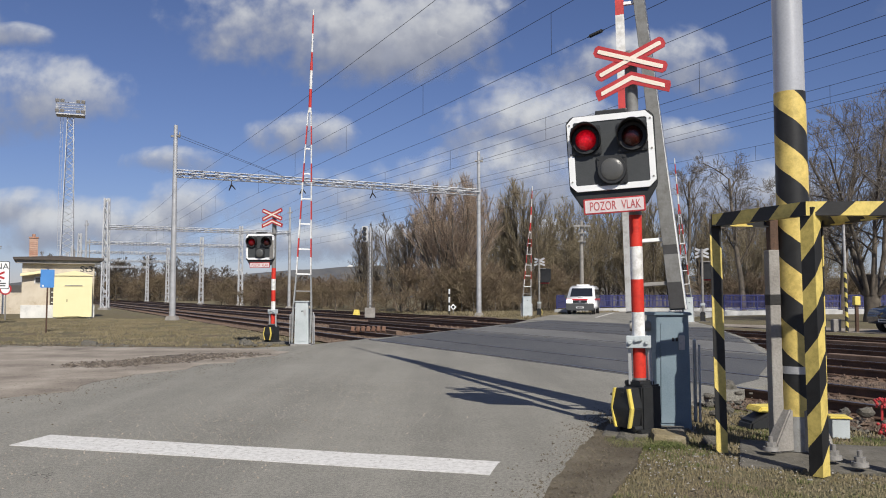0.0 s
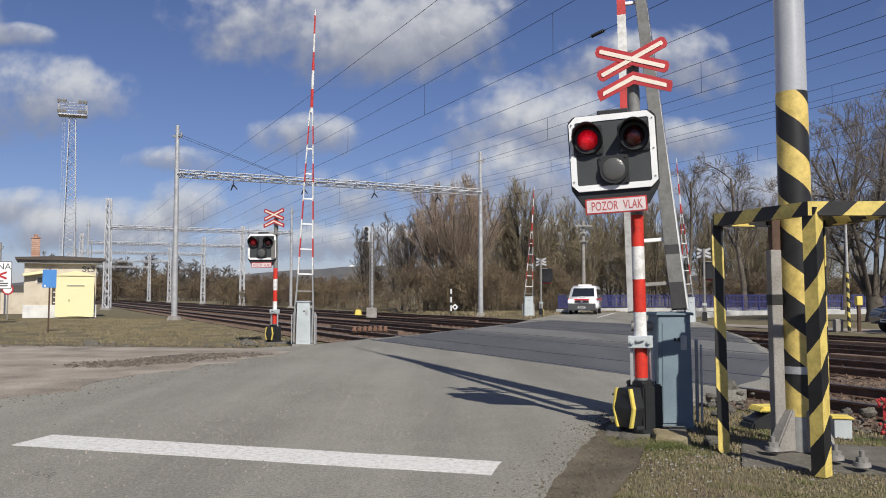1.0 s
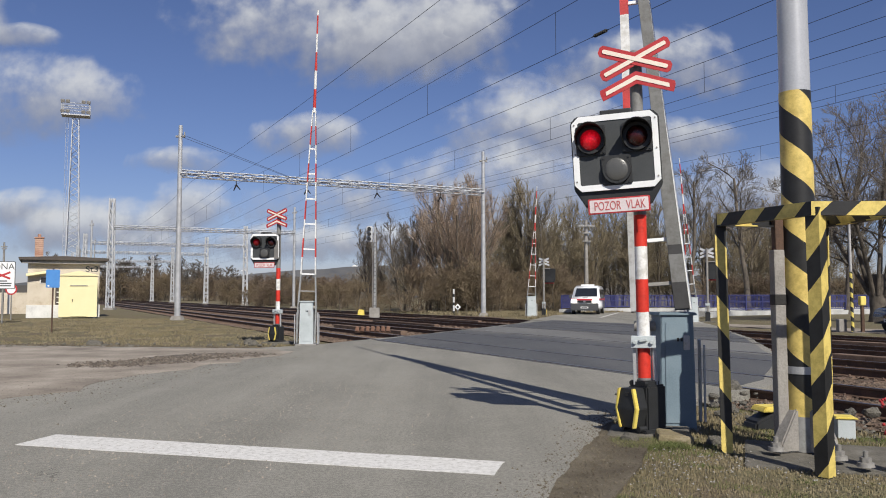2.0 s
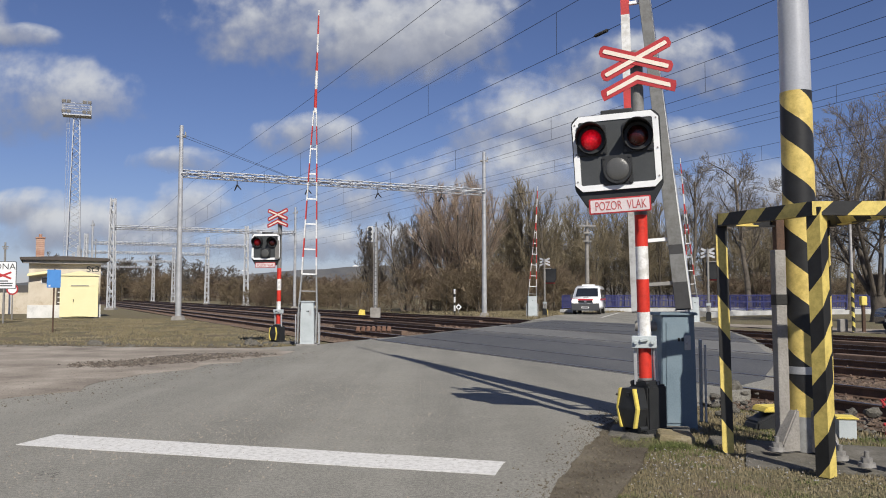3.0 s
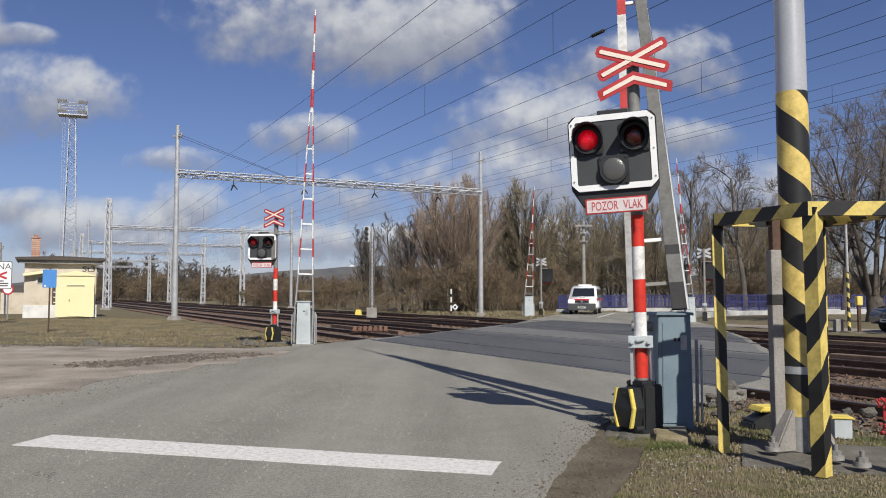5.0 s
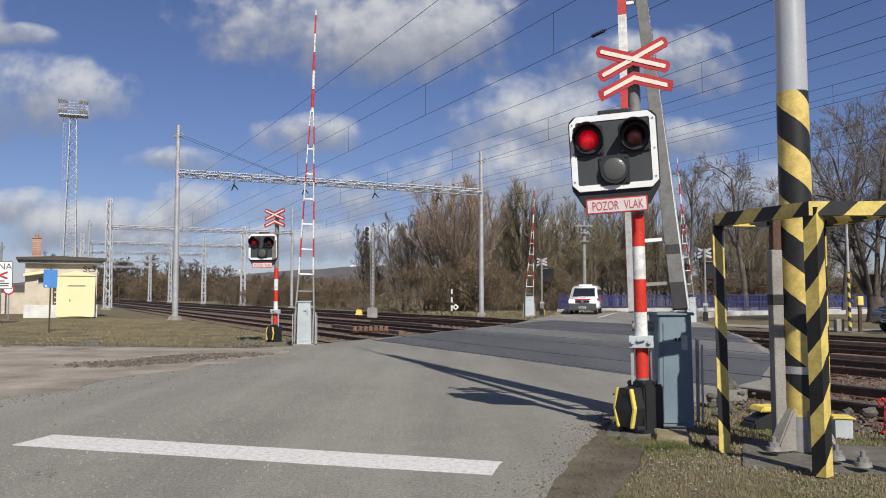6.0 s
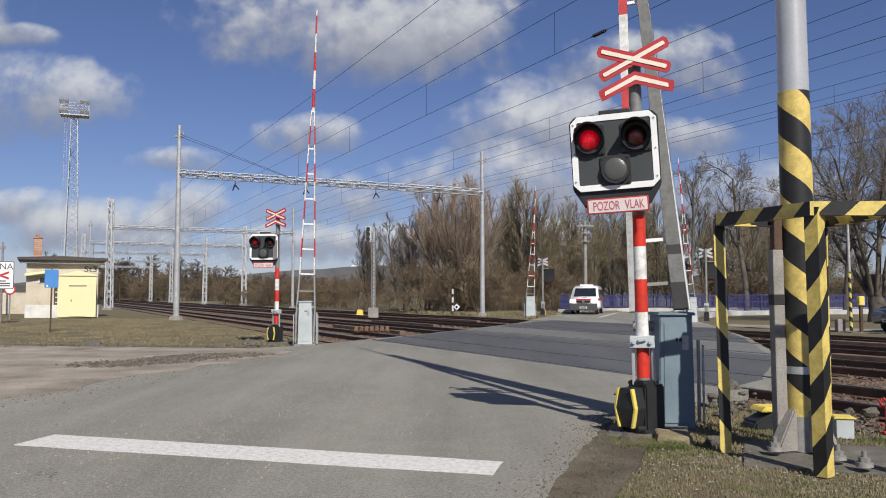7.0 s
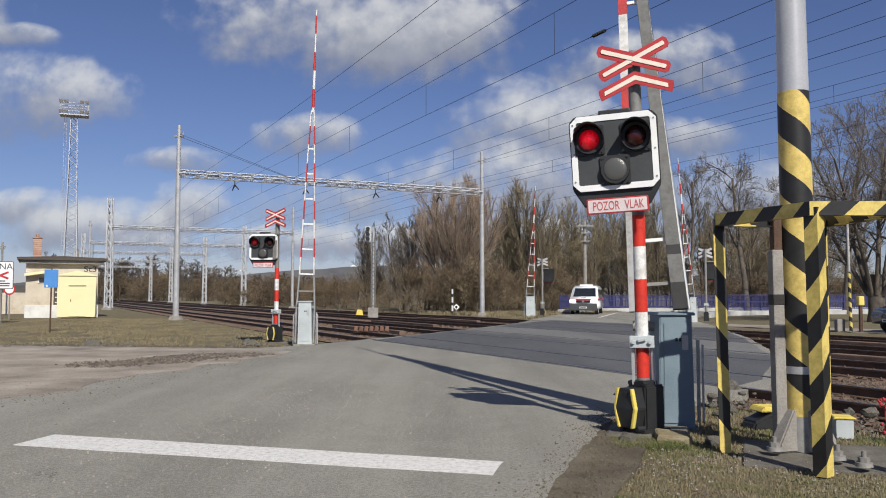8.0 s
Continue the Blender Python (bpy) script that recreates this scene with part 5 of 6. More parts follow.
def profile_body(outline, half, tuck, z_belt):
    """A vehicle body from its side outline; the width narrows above the belt line."""
    bm = B()
    prism(bm, outline, 2 * half, Matrix.Translation((0, -half, 0)))
    bmesh.ops.bevel(bm, geom=[e for e in bm.edges if abs(e.verts[0].co.y - e.verts[1].co.y) < 1e-4], offset=0.09, segments=3, affect="EDGES")
    for v in bm.verts:
        if v.co.z > z_belt:
            v.co.y *= 1 - tuck * (v.co.z - z_belt)
    for f in bm.faces:
        f.smooth = True
    return bm


def wheel(root, x, y, r):
    bm = B()
    rod(bm, (0, -0.11, 0), (0, 0.11, 0), r, sides=24)
    w = part("wheel", bm, rubber, root, "", pose(x, y, r))
    bm = B()
    rod(bm, (0, -0.116, 0), (0, 0.116, 0), r * 0.6, sides=20)
    part("rim", bm, chrome, w)


def van():
    root = thing("van", pose(10.12, 57.6, 0, 0, 0, 74), "white passenger van with red stripes and lit headlights", "van")
    out = [(-2.42, 0.32), (-2.45, 0.62), (-2.36, 1.0), (-1.8, 1.2), (-1.12, 1.84), (-0.65, 1.96), (2.2, 1.93), (2.4, 1.78), (2.45, 1.0), (2.42, 0.35)]
    body = part("body", profile_body(out, 0.95, 0.16, 1.05), van_white, root)
    bm = B()
    prism(bm, [(-2.5, 0.26), (-2.53, 0.72), (-2.3, 0.78), (-2.3, 0.26)], 1.86, Matrix.Translation((0, -0.92, 0)), bevel=0.04)
    part("bumper", bm, bumper_grey, root, "grey front bumper")
    bm = B()
    prism(bm, [(-1.79, 1.215), (-1.19, 1.78), (-1.14, 1.76), (-1.74, 1.2)], 1.56, Matrix.Translation((0, -0.81, 0)))
    for v in bm.verts:
        v.co.x -= 0.025
        v.co.y *= 1 - 0.16 * max(0, v.co.z - 1.05)
    part("windscreen", bm, glass_dark, root, "dark windscreen")
    for sy in (-1, 1):
        for x0, x1 in ((-1.15, -0.35), (-0.25, 0.85), (0.95, 2.15)):
            bm = B()
            prism(bm, [(x0 if x0 > -1 else x0 - 0.2, 1.18), (x1, 1.18), (x1, 1.7), (x0 + 0.12 if x0 < -1 else x0, 1.7)], 0.02)
            for v in bm.verts:
                v.co.y = sy * (0.945 * (1 - 0.16 * (v.co.z - 1.05)) + (0.012 if v.co.y > 0.01 else -0.01))
            part("side_window", bm, glass_dark, root, "dark side window")
        bm = B()
        cube(bm, (4.3, 0.012, 0.12), (0.1, sy * 0.952, 1.02))
        part("side_stripe", bm, red_stripe, root, "red stripe")
        bm = B()
        prism(bm, rounded(0.4, 0.22, 0.05), 0.1, pose(-2.47, 0.7 * sy + 0.17, 0.89, 0, 0, -90) @ Matrix.Translation((0.17, -0.0, 0)))
        part("headlight", bm, headlight_lit, root, "lit headlight", Matrix.Identity(4))
        bm = B()
        cube(bm, (0.12, 0.2, 0.26), (-1.35, sy * 1.06, 1.2), bevel=0.04)
        part("mirror", bm, bumper_grey, root)
        for x in (-1.5, 1.5):
            wheel(root, x, sy * 0.82, 0.33)
    bm = B()
    cube(bm, (0.06, 1.0, 0.14), (-2.44, 0, 0.87), bevel=0.02)
    grille = part("grille", bm, black_plastic, root, "dark grille")
    bm = B()
    rod(bm, (-2.46, 0, 0.87), (-2.49, 0, 0.87), 0.08, sides=18)
    part("badge", bm, chrome, grille)
    bm = B()
    cube(bm, (0.03, 1.78, 0.1), (-2.385, 0, 1.0), pose(0, 0, 0, 0, 10, 0), bevel=0.01)
    part("front_stripe", bm, red_stripe, root, "red stripe")
    bm = B()
    prism(bm, rounded(0.36, 0.09, 0.01), 0.015, pose(-2.03, 0, 1.13, 0, 0, -90) @ pose(0, 0, 0, -72, 0, 0))
    part("bonnet_mark", bm, text_dark, root, "dark bonnet mark")
    bm = B()
    cube(bm, (0.02, 0.5, 0.11), (-2.53, 0, 0.47), bevel=0.004)
    plate = part("plate", bm, white_sheet, root)
    bm = B()
    cube(bm, (0.006, 0.4, 0.055), (-2.543, 0, 0.47))
    part("plate_bar", bm, plate_bar, plate)
    bm = B()
    prism(bm, rounded(0.9, 0.1, 0.04), 0.3, pose(-0.3, 0, 2.0, 0, 0, -90) @ Matrix.Translation((0, -0.15, 0)), bevel=0.01)
    part("roof_bar", bm, white_sheet, root, "white roof light bar")


van()


def parked_car():
    root = thing("car", pose(16.95, 28.1, 0, 0, 0, 14), "dark blue hatchback parked beside the far lane", "car")
    out = [(-2.0, 0.3), (-2.05, 0.55), (-1.95, 0.78), (-1.15, 0.98), (-0.35, 1.42), (1.2, 1.45), (1.95, 1.05), (2.0, 0.35)]
    part("body", profile_body(out, 0.86, 0.3, 0.92), car_blue, root)
    for sy in (-1, 1):
        bm = B()
        prism(bm, [(-0.95, 0.98), (1.55, 1.0), (1.1, 1.36), (-0.32, 1.35)], 0.02)
        for v in bm.verts:
            v.co.y = sy * (0.86 * (1 - 0.3 * (v.co.z - 0.92)) + (0.012 if v.co.y > 0.01 else -0.01))
        part("side_window", bm, glass_dark, root)
        bm = B()
        prism(bm, [(-0.16, -0.06), (0.2, -0.02), (0.16, 0.09), (-0.1, 0.06)], 0.06, pose(-1.86, sy * 0.6, 0.72, 0, 0, -90 + 25 * sy))
        part("headlight", bm, chrome, root, "clear headlight")
        for x in (-1.3, 1.25):
            wheel(root, x, sy * 0.76, 0.3)
    bm = B()
    prism(bm, [(-1.14, 1.0), (-0.38, 1.41), (-0.34, 1.38), (-1.08, 0.99)], 1.36, Matrix.Translation((-0.02, -0.68, 0)))
    part("windscreen", bm, glass_dark, root)
    bm = B()
    cube(bm, (0.02, 0.5, 0.11), (-2.06, 0, 0.42), bevel=0.004)
    plate = part("plate", bm, white_sheet, root)
    bm = B()
    cube(bm, (0.006, 0.4, 0.055), (-2.072, 0, 0.42))
    part("plate_bar", bm, plate_bar, plate)


parked_car()

# ---- bridge parapets with blue railing ----
rail_blue = material("blue_railing_paint", [(0.03, 0.034, 0.11), (0.042, 0.047, 0.15), (0.06, 0.066, 0.19)], 1.5, 40, 0.5, bump=0.05)
parapet_white = material("white_parapet", [(0.3, 0.3, 0.29), (0.43, 0.43, 0.42), (0.52, 0.52, 0.51)], 1.5, 30, 0.85)


def parapet(pts, label, rail_from=0, bar_w=0.055):
    root = thing("bridge_railing", pose(0, 0, 0), label, "railing", "bridge railings")
    post = mesh_of("railing_post", cube(B(), (0.08, 0.08, 0.95), (0, 0, 0.36), bevel=0.01), rail_blue)
    bar = mesh_of("railing_bar", cube(B(), (bar_w, 0.02, 0.92), (0, 0, 0.4)), rail_blue)
    for i, (p, q) in enumerate(zip(pts, pts[1:])):
        p, q = Vector((*p, 0)), Vector((*q, 0))
        d = q - p
        yaw = math.degrees(math.atan2(d.y, d.x))
        m = Matrix.Translation(p) @ pose(0, 0, 0, 0, 0, yaw)
        L = d.length
        bm = B()
        cube(bm, (L + 0.1, 0.35, 0.32), (L / 2, 0, 0.1), bevel=0.02)
        part("parapet", bm, parapet_white, root, "white concrete parapet", m)
        if i < rail_from:
            continue
        for z in (0.38, 0.85, 1.3):
            bm = B()
            cube(bm, (L, 0.06, 0.06), (L / 2, 0, z), bevel=0.008)
            part("rail", bm, rail_blue, root, "blue rail", m)
        n = max(1, round(L / 1.9))
        for k in range(n):
            share("post", post, root, m @ Matrix.Translation((L * k / n, 0, 0.4)))
            for j in range(1, 15):
                share("bar", bar, root, m @ Matrix.Translation((L * (k + j / 15) / n, 0, 0.42)))


parapet([(8.6, 60.2), (10.5, 64.0), (14.2, 67.3), (23, 69.3), (44, 71)], "blue steel railing on a white bridge parapet")
parapet([(15.6, 48.5), (18.6, 53.6), (24.4, 57.4), (44, 60)], "blue railing over a white parapet at the road bend", rail_from=1, bar_w=0.018)

# ---- trees ----
def grow_tree(seed, height, r0, spread, up, counts, lean=(0, 0), first=0.25, len1=0.45, droop=0.0, min_r=0.011, segs=4, wiggle=0.13):
    """Skeleton of a bare tree: two lists of tubes, thick limbs and thin twigs."""
    rnd = random.Random(seed)
    thick, thin = [], []

    def shoot(p, d, length, r, level):
        pts, rad = [p.copy()], [r]
        n = segs if level < 2 else (3 if level == 2 else 1)
        for i in range(n):
            w = wiggle * (0.45 if level == 0 else 1.0)
            d = (d + Vector((rnd.gauss(0, w), rnd.gauss(0, w), rnd.gauss(0, w) + up * (0.06 if level else 0.0) - droop * level * 0.05))).normalized()
            p = p + d * (length / n)
            pts.append(p.copy())
            rad.append(max(min_r * 0.7, r * (1 - (0.75 if level else 0.62) * (i + 1) / n)))
        (thick if r > 0.035 else thin).append((pts, rad, 7 if level == 0 else 5 if level == 1 else 4 if r > 0.035 else 3))
        if level >= len(counts):
            return
        for k in range(counts[level]):
            f = first + (1 - first) * ((k + rnd.random()) / counts[level]) if level == 0 else 0.2 + 0.8 * (k + rnd.random()) / counts[level]
            f = min(f, 0.995)
            i = min(n - 1, int(f * n))
            q = pts[i].lerp(pts[i + 1], f * n - i)
            ax = (pts[i + 1] - pts[i]).normalized()
            side = ax.orthogonal().normalized()
            side = Matrix.Rotation(rnd.uniform(0, 2 * math.pi), 3, ax) @ side
            ang = radians(spread * rnd.uniform(0.7, 1.3) * (1.15 - 0.4 * f if level == 0 else 1))
            dd = (ax * math.cos(ang) + side * math.sin(ang) + Vector((0, 0, up * 0.25))).normalized()
            ln = length * (len1 if level == 0 else 0.52 if level == 1 else 0.62) * rnd.uniform(0.7, 1.2) * (1.15 - 0.55 * f)
            shoot(q, dd, ln, max(min_r, (rad[i] * 0.6) * rnd.uniform(0.6, 0.95)), level + 1)

    shoot(Vector((0, 0, -0.2)), Vector((lean[0], lean[1], 1)).normalized(), height * 0.82, r0, 0)
    return thick, thin


def tubes_mesh(name, tubes, mat):
    vs, fs = [], []
    for pts, rad, n in tubes:
        base = len(vs)
        for i, p in enumerate(pts):
            a = (pts[min(i + 1, len(pts) - 1)] - pts[max(i - 1, 0)]).normalized()
            x = a.orthogonal().normalized()
            y = a.cross(x)
            for k in range(n):
                t = 2 * math.pi * k / n
                vs.append(p + (x * math.cos(t) + y * math.sin(t)) * rad[i])
        for i in range(len(pts) - 1):
            for k in range(n):
                fs.append((base + i * n + k, base + i * n + (k + 1) % n, base + (i + 1) * n + (k + 1) % n, base + (i + 1) * n + k))
    me = bpy.data.meshes.new(name)
    me.from_pydata([tuple(v) for v in vs], [], fs)
    for p in me.polygons:
        p.use_smooth = True
    me.materials.append(mat)
    return me


def tree(name, skeleton, twig_mat, m, label, category="tree", group=""):
    root = thing(name, m, label, category, group)
    share("trunk", tubes_mesh("trunk", skeleton[0], bark), root, Matrix.Identity(4))
    share("crown", tubes_mesh("crown", skeleton[1], twig_mat), root, Matrix.Identity(4), "fine bare twigs")
    return root


wood_a = tree("bare_tree", grow_tree(3, 9.3, 0.11, 40, 0.6, (14, 9, 7), first=0.08, len1=0.46, min_r=0.018), twig_brown, pose(14, 78, 0), "bare brown woodland tree with dense fine twigs", group="woodland trees")
wood_b = tree("bare_tree", grow_tree(8, 8.5, 0.09, 46, 0.5, (15, 9, 7), first=0.04, len1=0.5, min_r=0.018), twig_brown, pose(18, 80, 0), "bare brown woodland tree branching low", group="woodland trees")
wood_c = tree("bare_tree", grow_tree(15, 11.2, 0.13, 27, 1.0, (15, 9, 6), first=0.12, len1=0.45, min_r=0.018, wiggle=0.09), twig_brown, pose(22, 84, 0), "slender bare grey-brown woodland tree", group="woodland trees")
shrub_a = tree("bare_shrub", grow_tree(21, 4.0, 0.05, 50, 0.6, (16, 8, 6), first=0.02, len1=0.75, min_r=0.014), bush_brown, pose(-2, 63, 0), "leafless brown shrub behind the tracks", "shrub", "shrubs behind the tracks")
shrub_b = tree("bare_shrub", grow_tree(27, 3.2, 0.05, 58, 0.5, (18, 8, 6), first=0.02, len1=0.8, min_r=0.014), bush_brown, pose(1, 64, 0), "low tangled leafless shrub", "shrub", "shrubs behind the tracks")


def many_stemmed(seed, stems, height, lean, **kw):
    """Several steep stems out of one stool."""
    rn = random.Random(seed)
    thick, thin = [], []
    for k in range(stems):
        a = 2 * math.pi * (k + rn.uniform(-0.3, 0.3)) / stems
        out = lean * (0.25 + 0.75 * ((k * 0.618) % 1.0))
        t1, t2 = grow_tree(seed + k, height * rn.uniform(0.85, 1.08) * (1 - 0.35 * out), rn.uniform(0.09, 0.16), lean=(out * math.cos(a), out * math.sin(a)), **kw)
        root = Vector((0.35 * math.cos(a), 0.35 * math.sin(a), 0))
        for dst, src in ((thick, t1), (thin, t2)):
            dst += [([p + root for p in pts], rad, n) for pts, rad, n in src]
    return thick, thin


willow = tree("willow_tree", many_stemmed(34, 15, 11.8, 0.55, spread=25, up=0.8, counts=(12, 9, 6), first=0.12, len1=0.46, min_r=0.013, wiggle=0.09), twig_willow, pose(1.5, 68, 0), "large bare willow with upright orange-brown twigs")
for k, (tx, ty, sc) in enumerate(((-3.3, 70, 1.0), (-6.6, 74, 0.86), (-1.6, 74, 1.02))):
    tree("bare_tree", many_stemmed(140 + k, 4, 9.6 * sc, 0.3, spread=28, up=0.8, counts=(11, 8, 6), first=0.15, len1=0.42, min_r=0.015, wiggle=0.1), twig_dark, pose(tx, ty, 0), "slender many-stemmed bare tree beside the willow", group="woodland trees")


def spreading_tree():
    """A short stout trunk that parts into heavy limbs."""
    thick, thin = many_stemmed(52, 7, 12.4, 0.75, spread=42, up=0.3, counts=(9, 8, 6, 3), first=0.2, len1=0.42, min_r=0.009, wiggle=0.15)
    lift = Vector((0, 0, 1.5))
    thick, thin = [[([p + lift for p in pts], rad, n) for pts, rad, n in group] for group in (thick, thin)]
    thick.append(([Vector((0, 0, -0.2)), Vector((0.02, 0, 0.5)), Vector((-0.03, 0, 1.4)), Vector((0, 0, 2.3))], [0.5, 0.4, 0.38, 0.34], 12))
    return thick, thin


tree("bare_tree", spreading_tree(), twig_dark, pose(21.4, 40.5, 0), "large dark bare tree with heavy twisting limbs")
tree("bare_tree", grow_tree(57, 14.5, 0.3, 40, 0.45, (13, 9, 6, 4), first=0.25, len1=0.5, min_r=0.012, wiggle=0.16), twig_dark, pose(28.5, 58, 0), "tall bare tree beyond the bridge road")
tree("bare_tree", grow_tree(63, 13, 0.24, 44, 0.4, (11, 8, 6, 4), first=0.35, len1=0.42, min_r=0.012, wiggle=0.16), twig_dark, pose(23.0, 62, 0), "tall bare tree with an open crown")
tree("bare_tree", grow_tree(66, 14.6, 0.22, 40, 0.4, (9, 8, 6, 4), first=0.55, len1=0.34, min_r=0.012, wiggle=0.16), twig_dark, pose(22.4, 75, 0), "tall thin bare tree with a small crown")

rnd = random.Random(5)
for i in range(76):
    src = (wood_a, wood_c, wood_b, wood_c)[i % 4]
    u = i / 75
    x = 5.0 + 32 * u + rnd.uniform(-1.2, 1.2)
    y = 72 + 4 * u + rnd.uniform(0, 24)
    k = rnd.uniform(0.85, 1.1) * (1 - 0.12 * u)
    c = copy_thing(src, pose(x, y, 0, 0, 0, rnd.uniform(0, 360)))
    c.scale = (k * 1.05, k * 1.05, k)
for i in range(16):
    c = copy_thing((wood_a, wood_b)[i % 2], pose(36 + i * 3.2 + rnd.uniform(-1, 1), 84 + rnd.uniform(0, 30), 0, 0, 0, rnd.uniform(0, 360)))
for i in range(5):
    c = copy_thing(wood_b, pose(-4 - 0.8 * i + rnd.uniform(-1, 1), 80 + 3 * i + rnd.uniform(0, 14), 0, 0, 0, rnd.uniform(0, 360)))
    c.scale = (0.7, 0.7, 0.62)
for i in range(34):
    x = 0.5 - 1.5 + i * 0.42 - (8 if i % 5 == 0 else 0)
    c = copy_thing((shrub_a, shrub_b)[i % 2], pose(x + rnd.uniform(-0.6, 0.6), 62.5 + rnd.uniform(0, 7) + (6 if x > 5 else 0), 0, 0, 0, rnd.uniform(0, 360)))
    k = rnd.uniform(0.7, 1.2)
    c.scale = (k, k, k * rnd.uniform(0.7, 1.0))
for i in range(36):
    u = i / 35
    c = copy_thing((shrub_a, shrub_b)[i % 2], pose(-30 + 21 * u + rnd.uniform(-2, 2), 118 - 34 * u + rnd.uniform(-6, 8), 0, 0, 0, rnd.uniform(0, 360)))
    k = rnd.uniform(0.5, 0.9)
    c.scale = (k * 1.7, k * 1.7, k)
for i in range(40):
    c = copy_thing((shrub_a, shrub_b)[i % 2], pose(-98 + i * 1.7 + rnd.uniform(-2, 2), 196 + rnd.uniform(0, 20), 0, 0, 0, rnd.uniform(0, 360)))
    k = rnd.uniform(1.2, 1.9)
    c.scale = (k * 1.6, k * 1.6, k)
wood_far = tree("bare_tree", grow_tree(71, 9.5, 0.14, 42, 0.5, (12, 7, 5), first=0.08, len1=0.48, min_r=0.04), twig_dark, pose(-60, 215, 0), "far bare tree beyond the railway yard", group="far trees")
for i in range(44):
    x = -100 + i * 1.45 + rnd.uniform(-1, 1)
    c = copy_thing(wood_far, pose(x, 205 + rnd.uniform(0, 40), 0, 0, 0, rnd.uniform(0, 360)))
    k = rnd.uniform(0.9, 1.35) if i < 27 else rnd.uniform(0.6, 0.8)
    c.scale = (k * 1.3, k * 1.3, k)
for i in range(22):
    c = copy_thing((shrub_a, shrub_b)[i % 2], pose(24 + i * 1.3 + rnd.uniform(-1, 1), 74 + rnd.uniform(0, 6), 0, 0, 0, rnd.uniform(0, 360)))
    c.scale = (1.2, 1.2, 0.8)

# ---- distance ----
# distance haze is painted into the far hills as a paler, bluer colour
hill_mat = material("hazy_wooded_hill", [(0.06, 0.065, 0.075), (0.095, 0.098, 0.105), (0.13, 0.125, 0.12)], 0.012, 0.06, 1.0, bump=0)
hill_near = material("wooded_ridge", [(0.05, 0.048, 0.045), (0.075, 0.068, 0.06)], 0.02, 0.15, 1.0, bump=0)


def ridge(name, y, x0, x1, heights, mat, label):
    bm = B()
    n = 90
    prev = None
    for i in range(n + 1):
        u = i / n
        x = x0 + (x1 - x0) * u
        f = u * (len(heights) - 1)
        k = min(len(heights) - 2, int(f))
        g = f - k
        g = g * g * (3 - 2 * g)
        h = heights[k] * (1 - g) + heights[k + 1] * g + y * 0.0016 * noise.noise((x * 0.02, 0, 4)) + y * 0.0008 * noise.noise((x * 0.11, 0, 9))
        a = bm.verts.new((x, y, -2))
        b = bm.verts.new((x, y + h * 2.5, max(0.5, h)))
        c = bm.verts.new((x, y + h * 6, -2))
        if prev:
            bm.faces.new((prev[0], a, b, prev[1])), bm.faces.new((prev[1], b, c, prev[2]))
        prev = (a, b, c)
    bmesh.ops.recalc_face_normals(bm, faces=bm.faces)
    solid(name, bm, mat, label, "hill", "structure")


ridge("backdrop_hill_1", 1500, -900, 900, [20, 30, 24, 36, 52, 62, 58, 50, 42, 40, 40, 36, 30], hill_mat, "distant wooded hills on the horizon, painted blue-grey for haze")
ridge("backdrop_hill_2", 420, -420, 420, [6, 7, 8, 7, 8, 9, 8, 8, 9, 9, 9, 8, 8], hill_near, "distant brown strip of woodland")


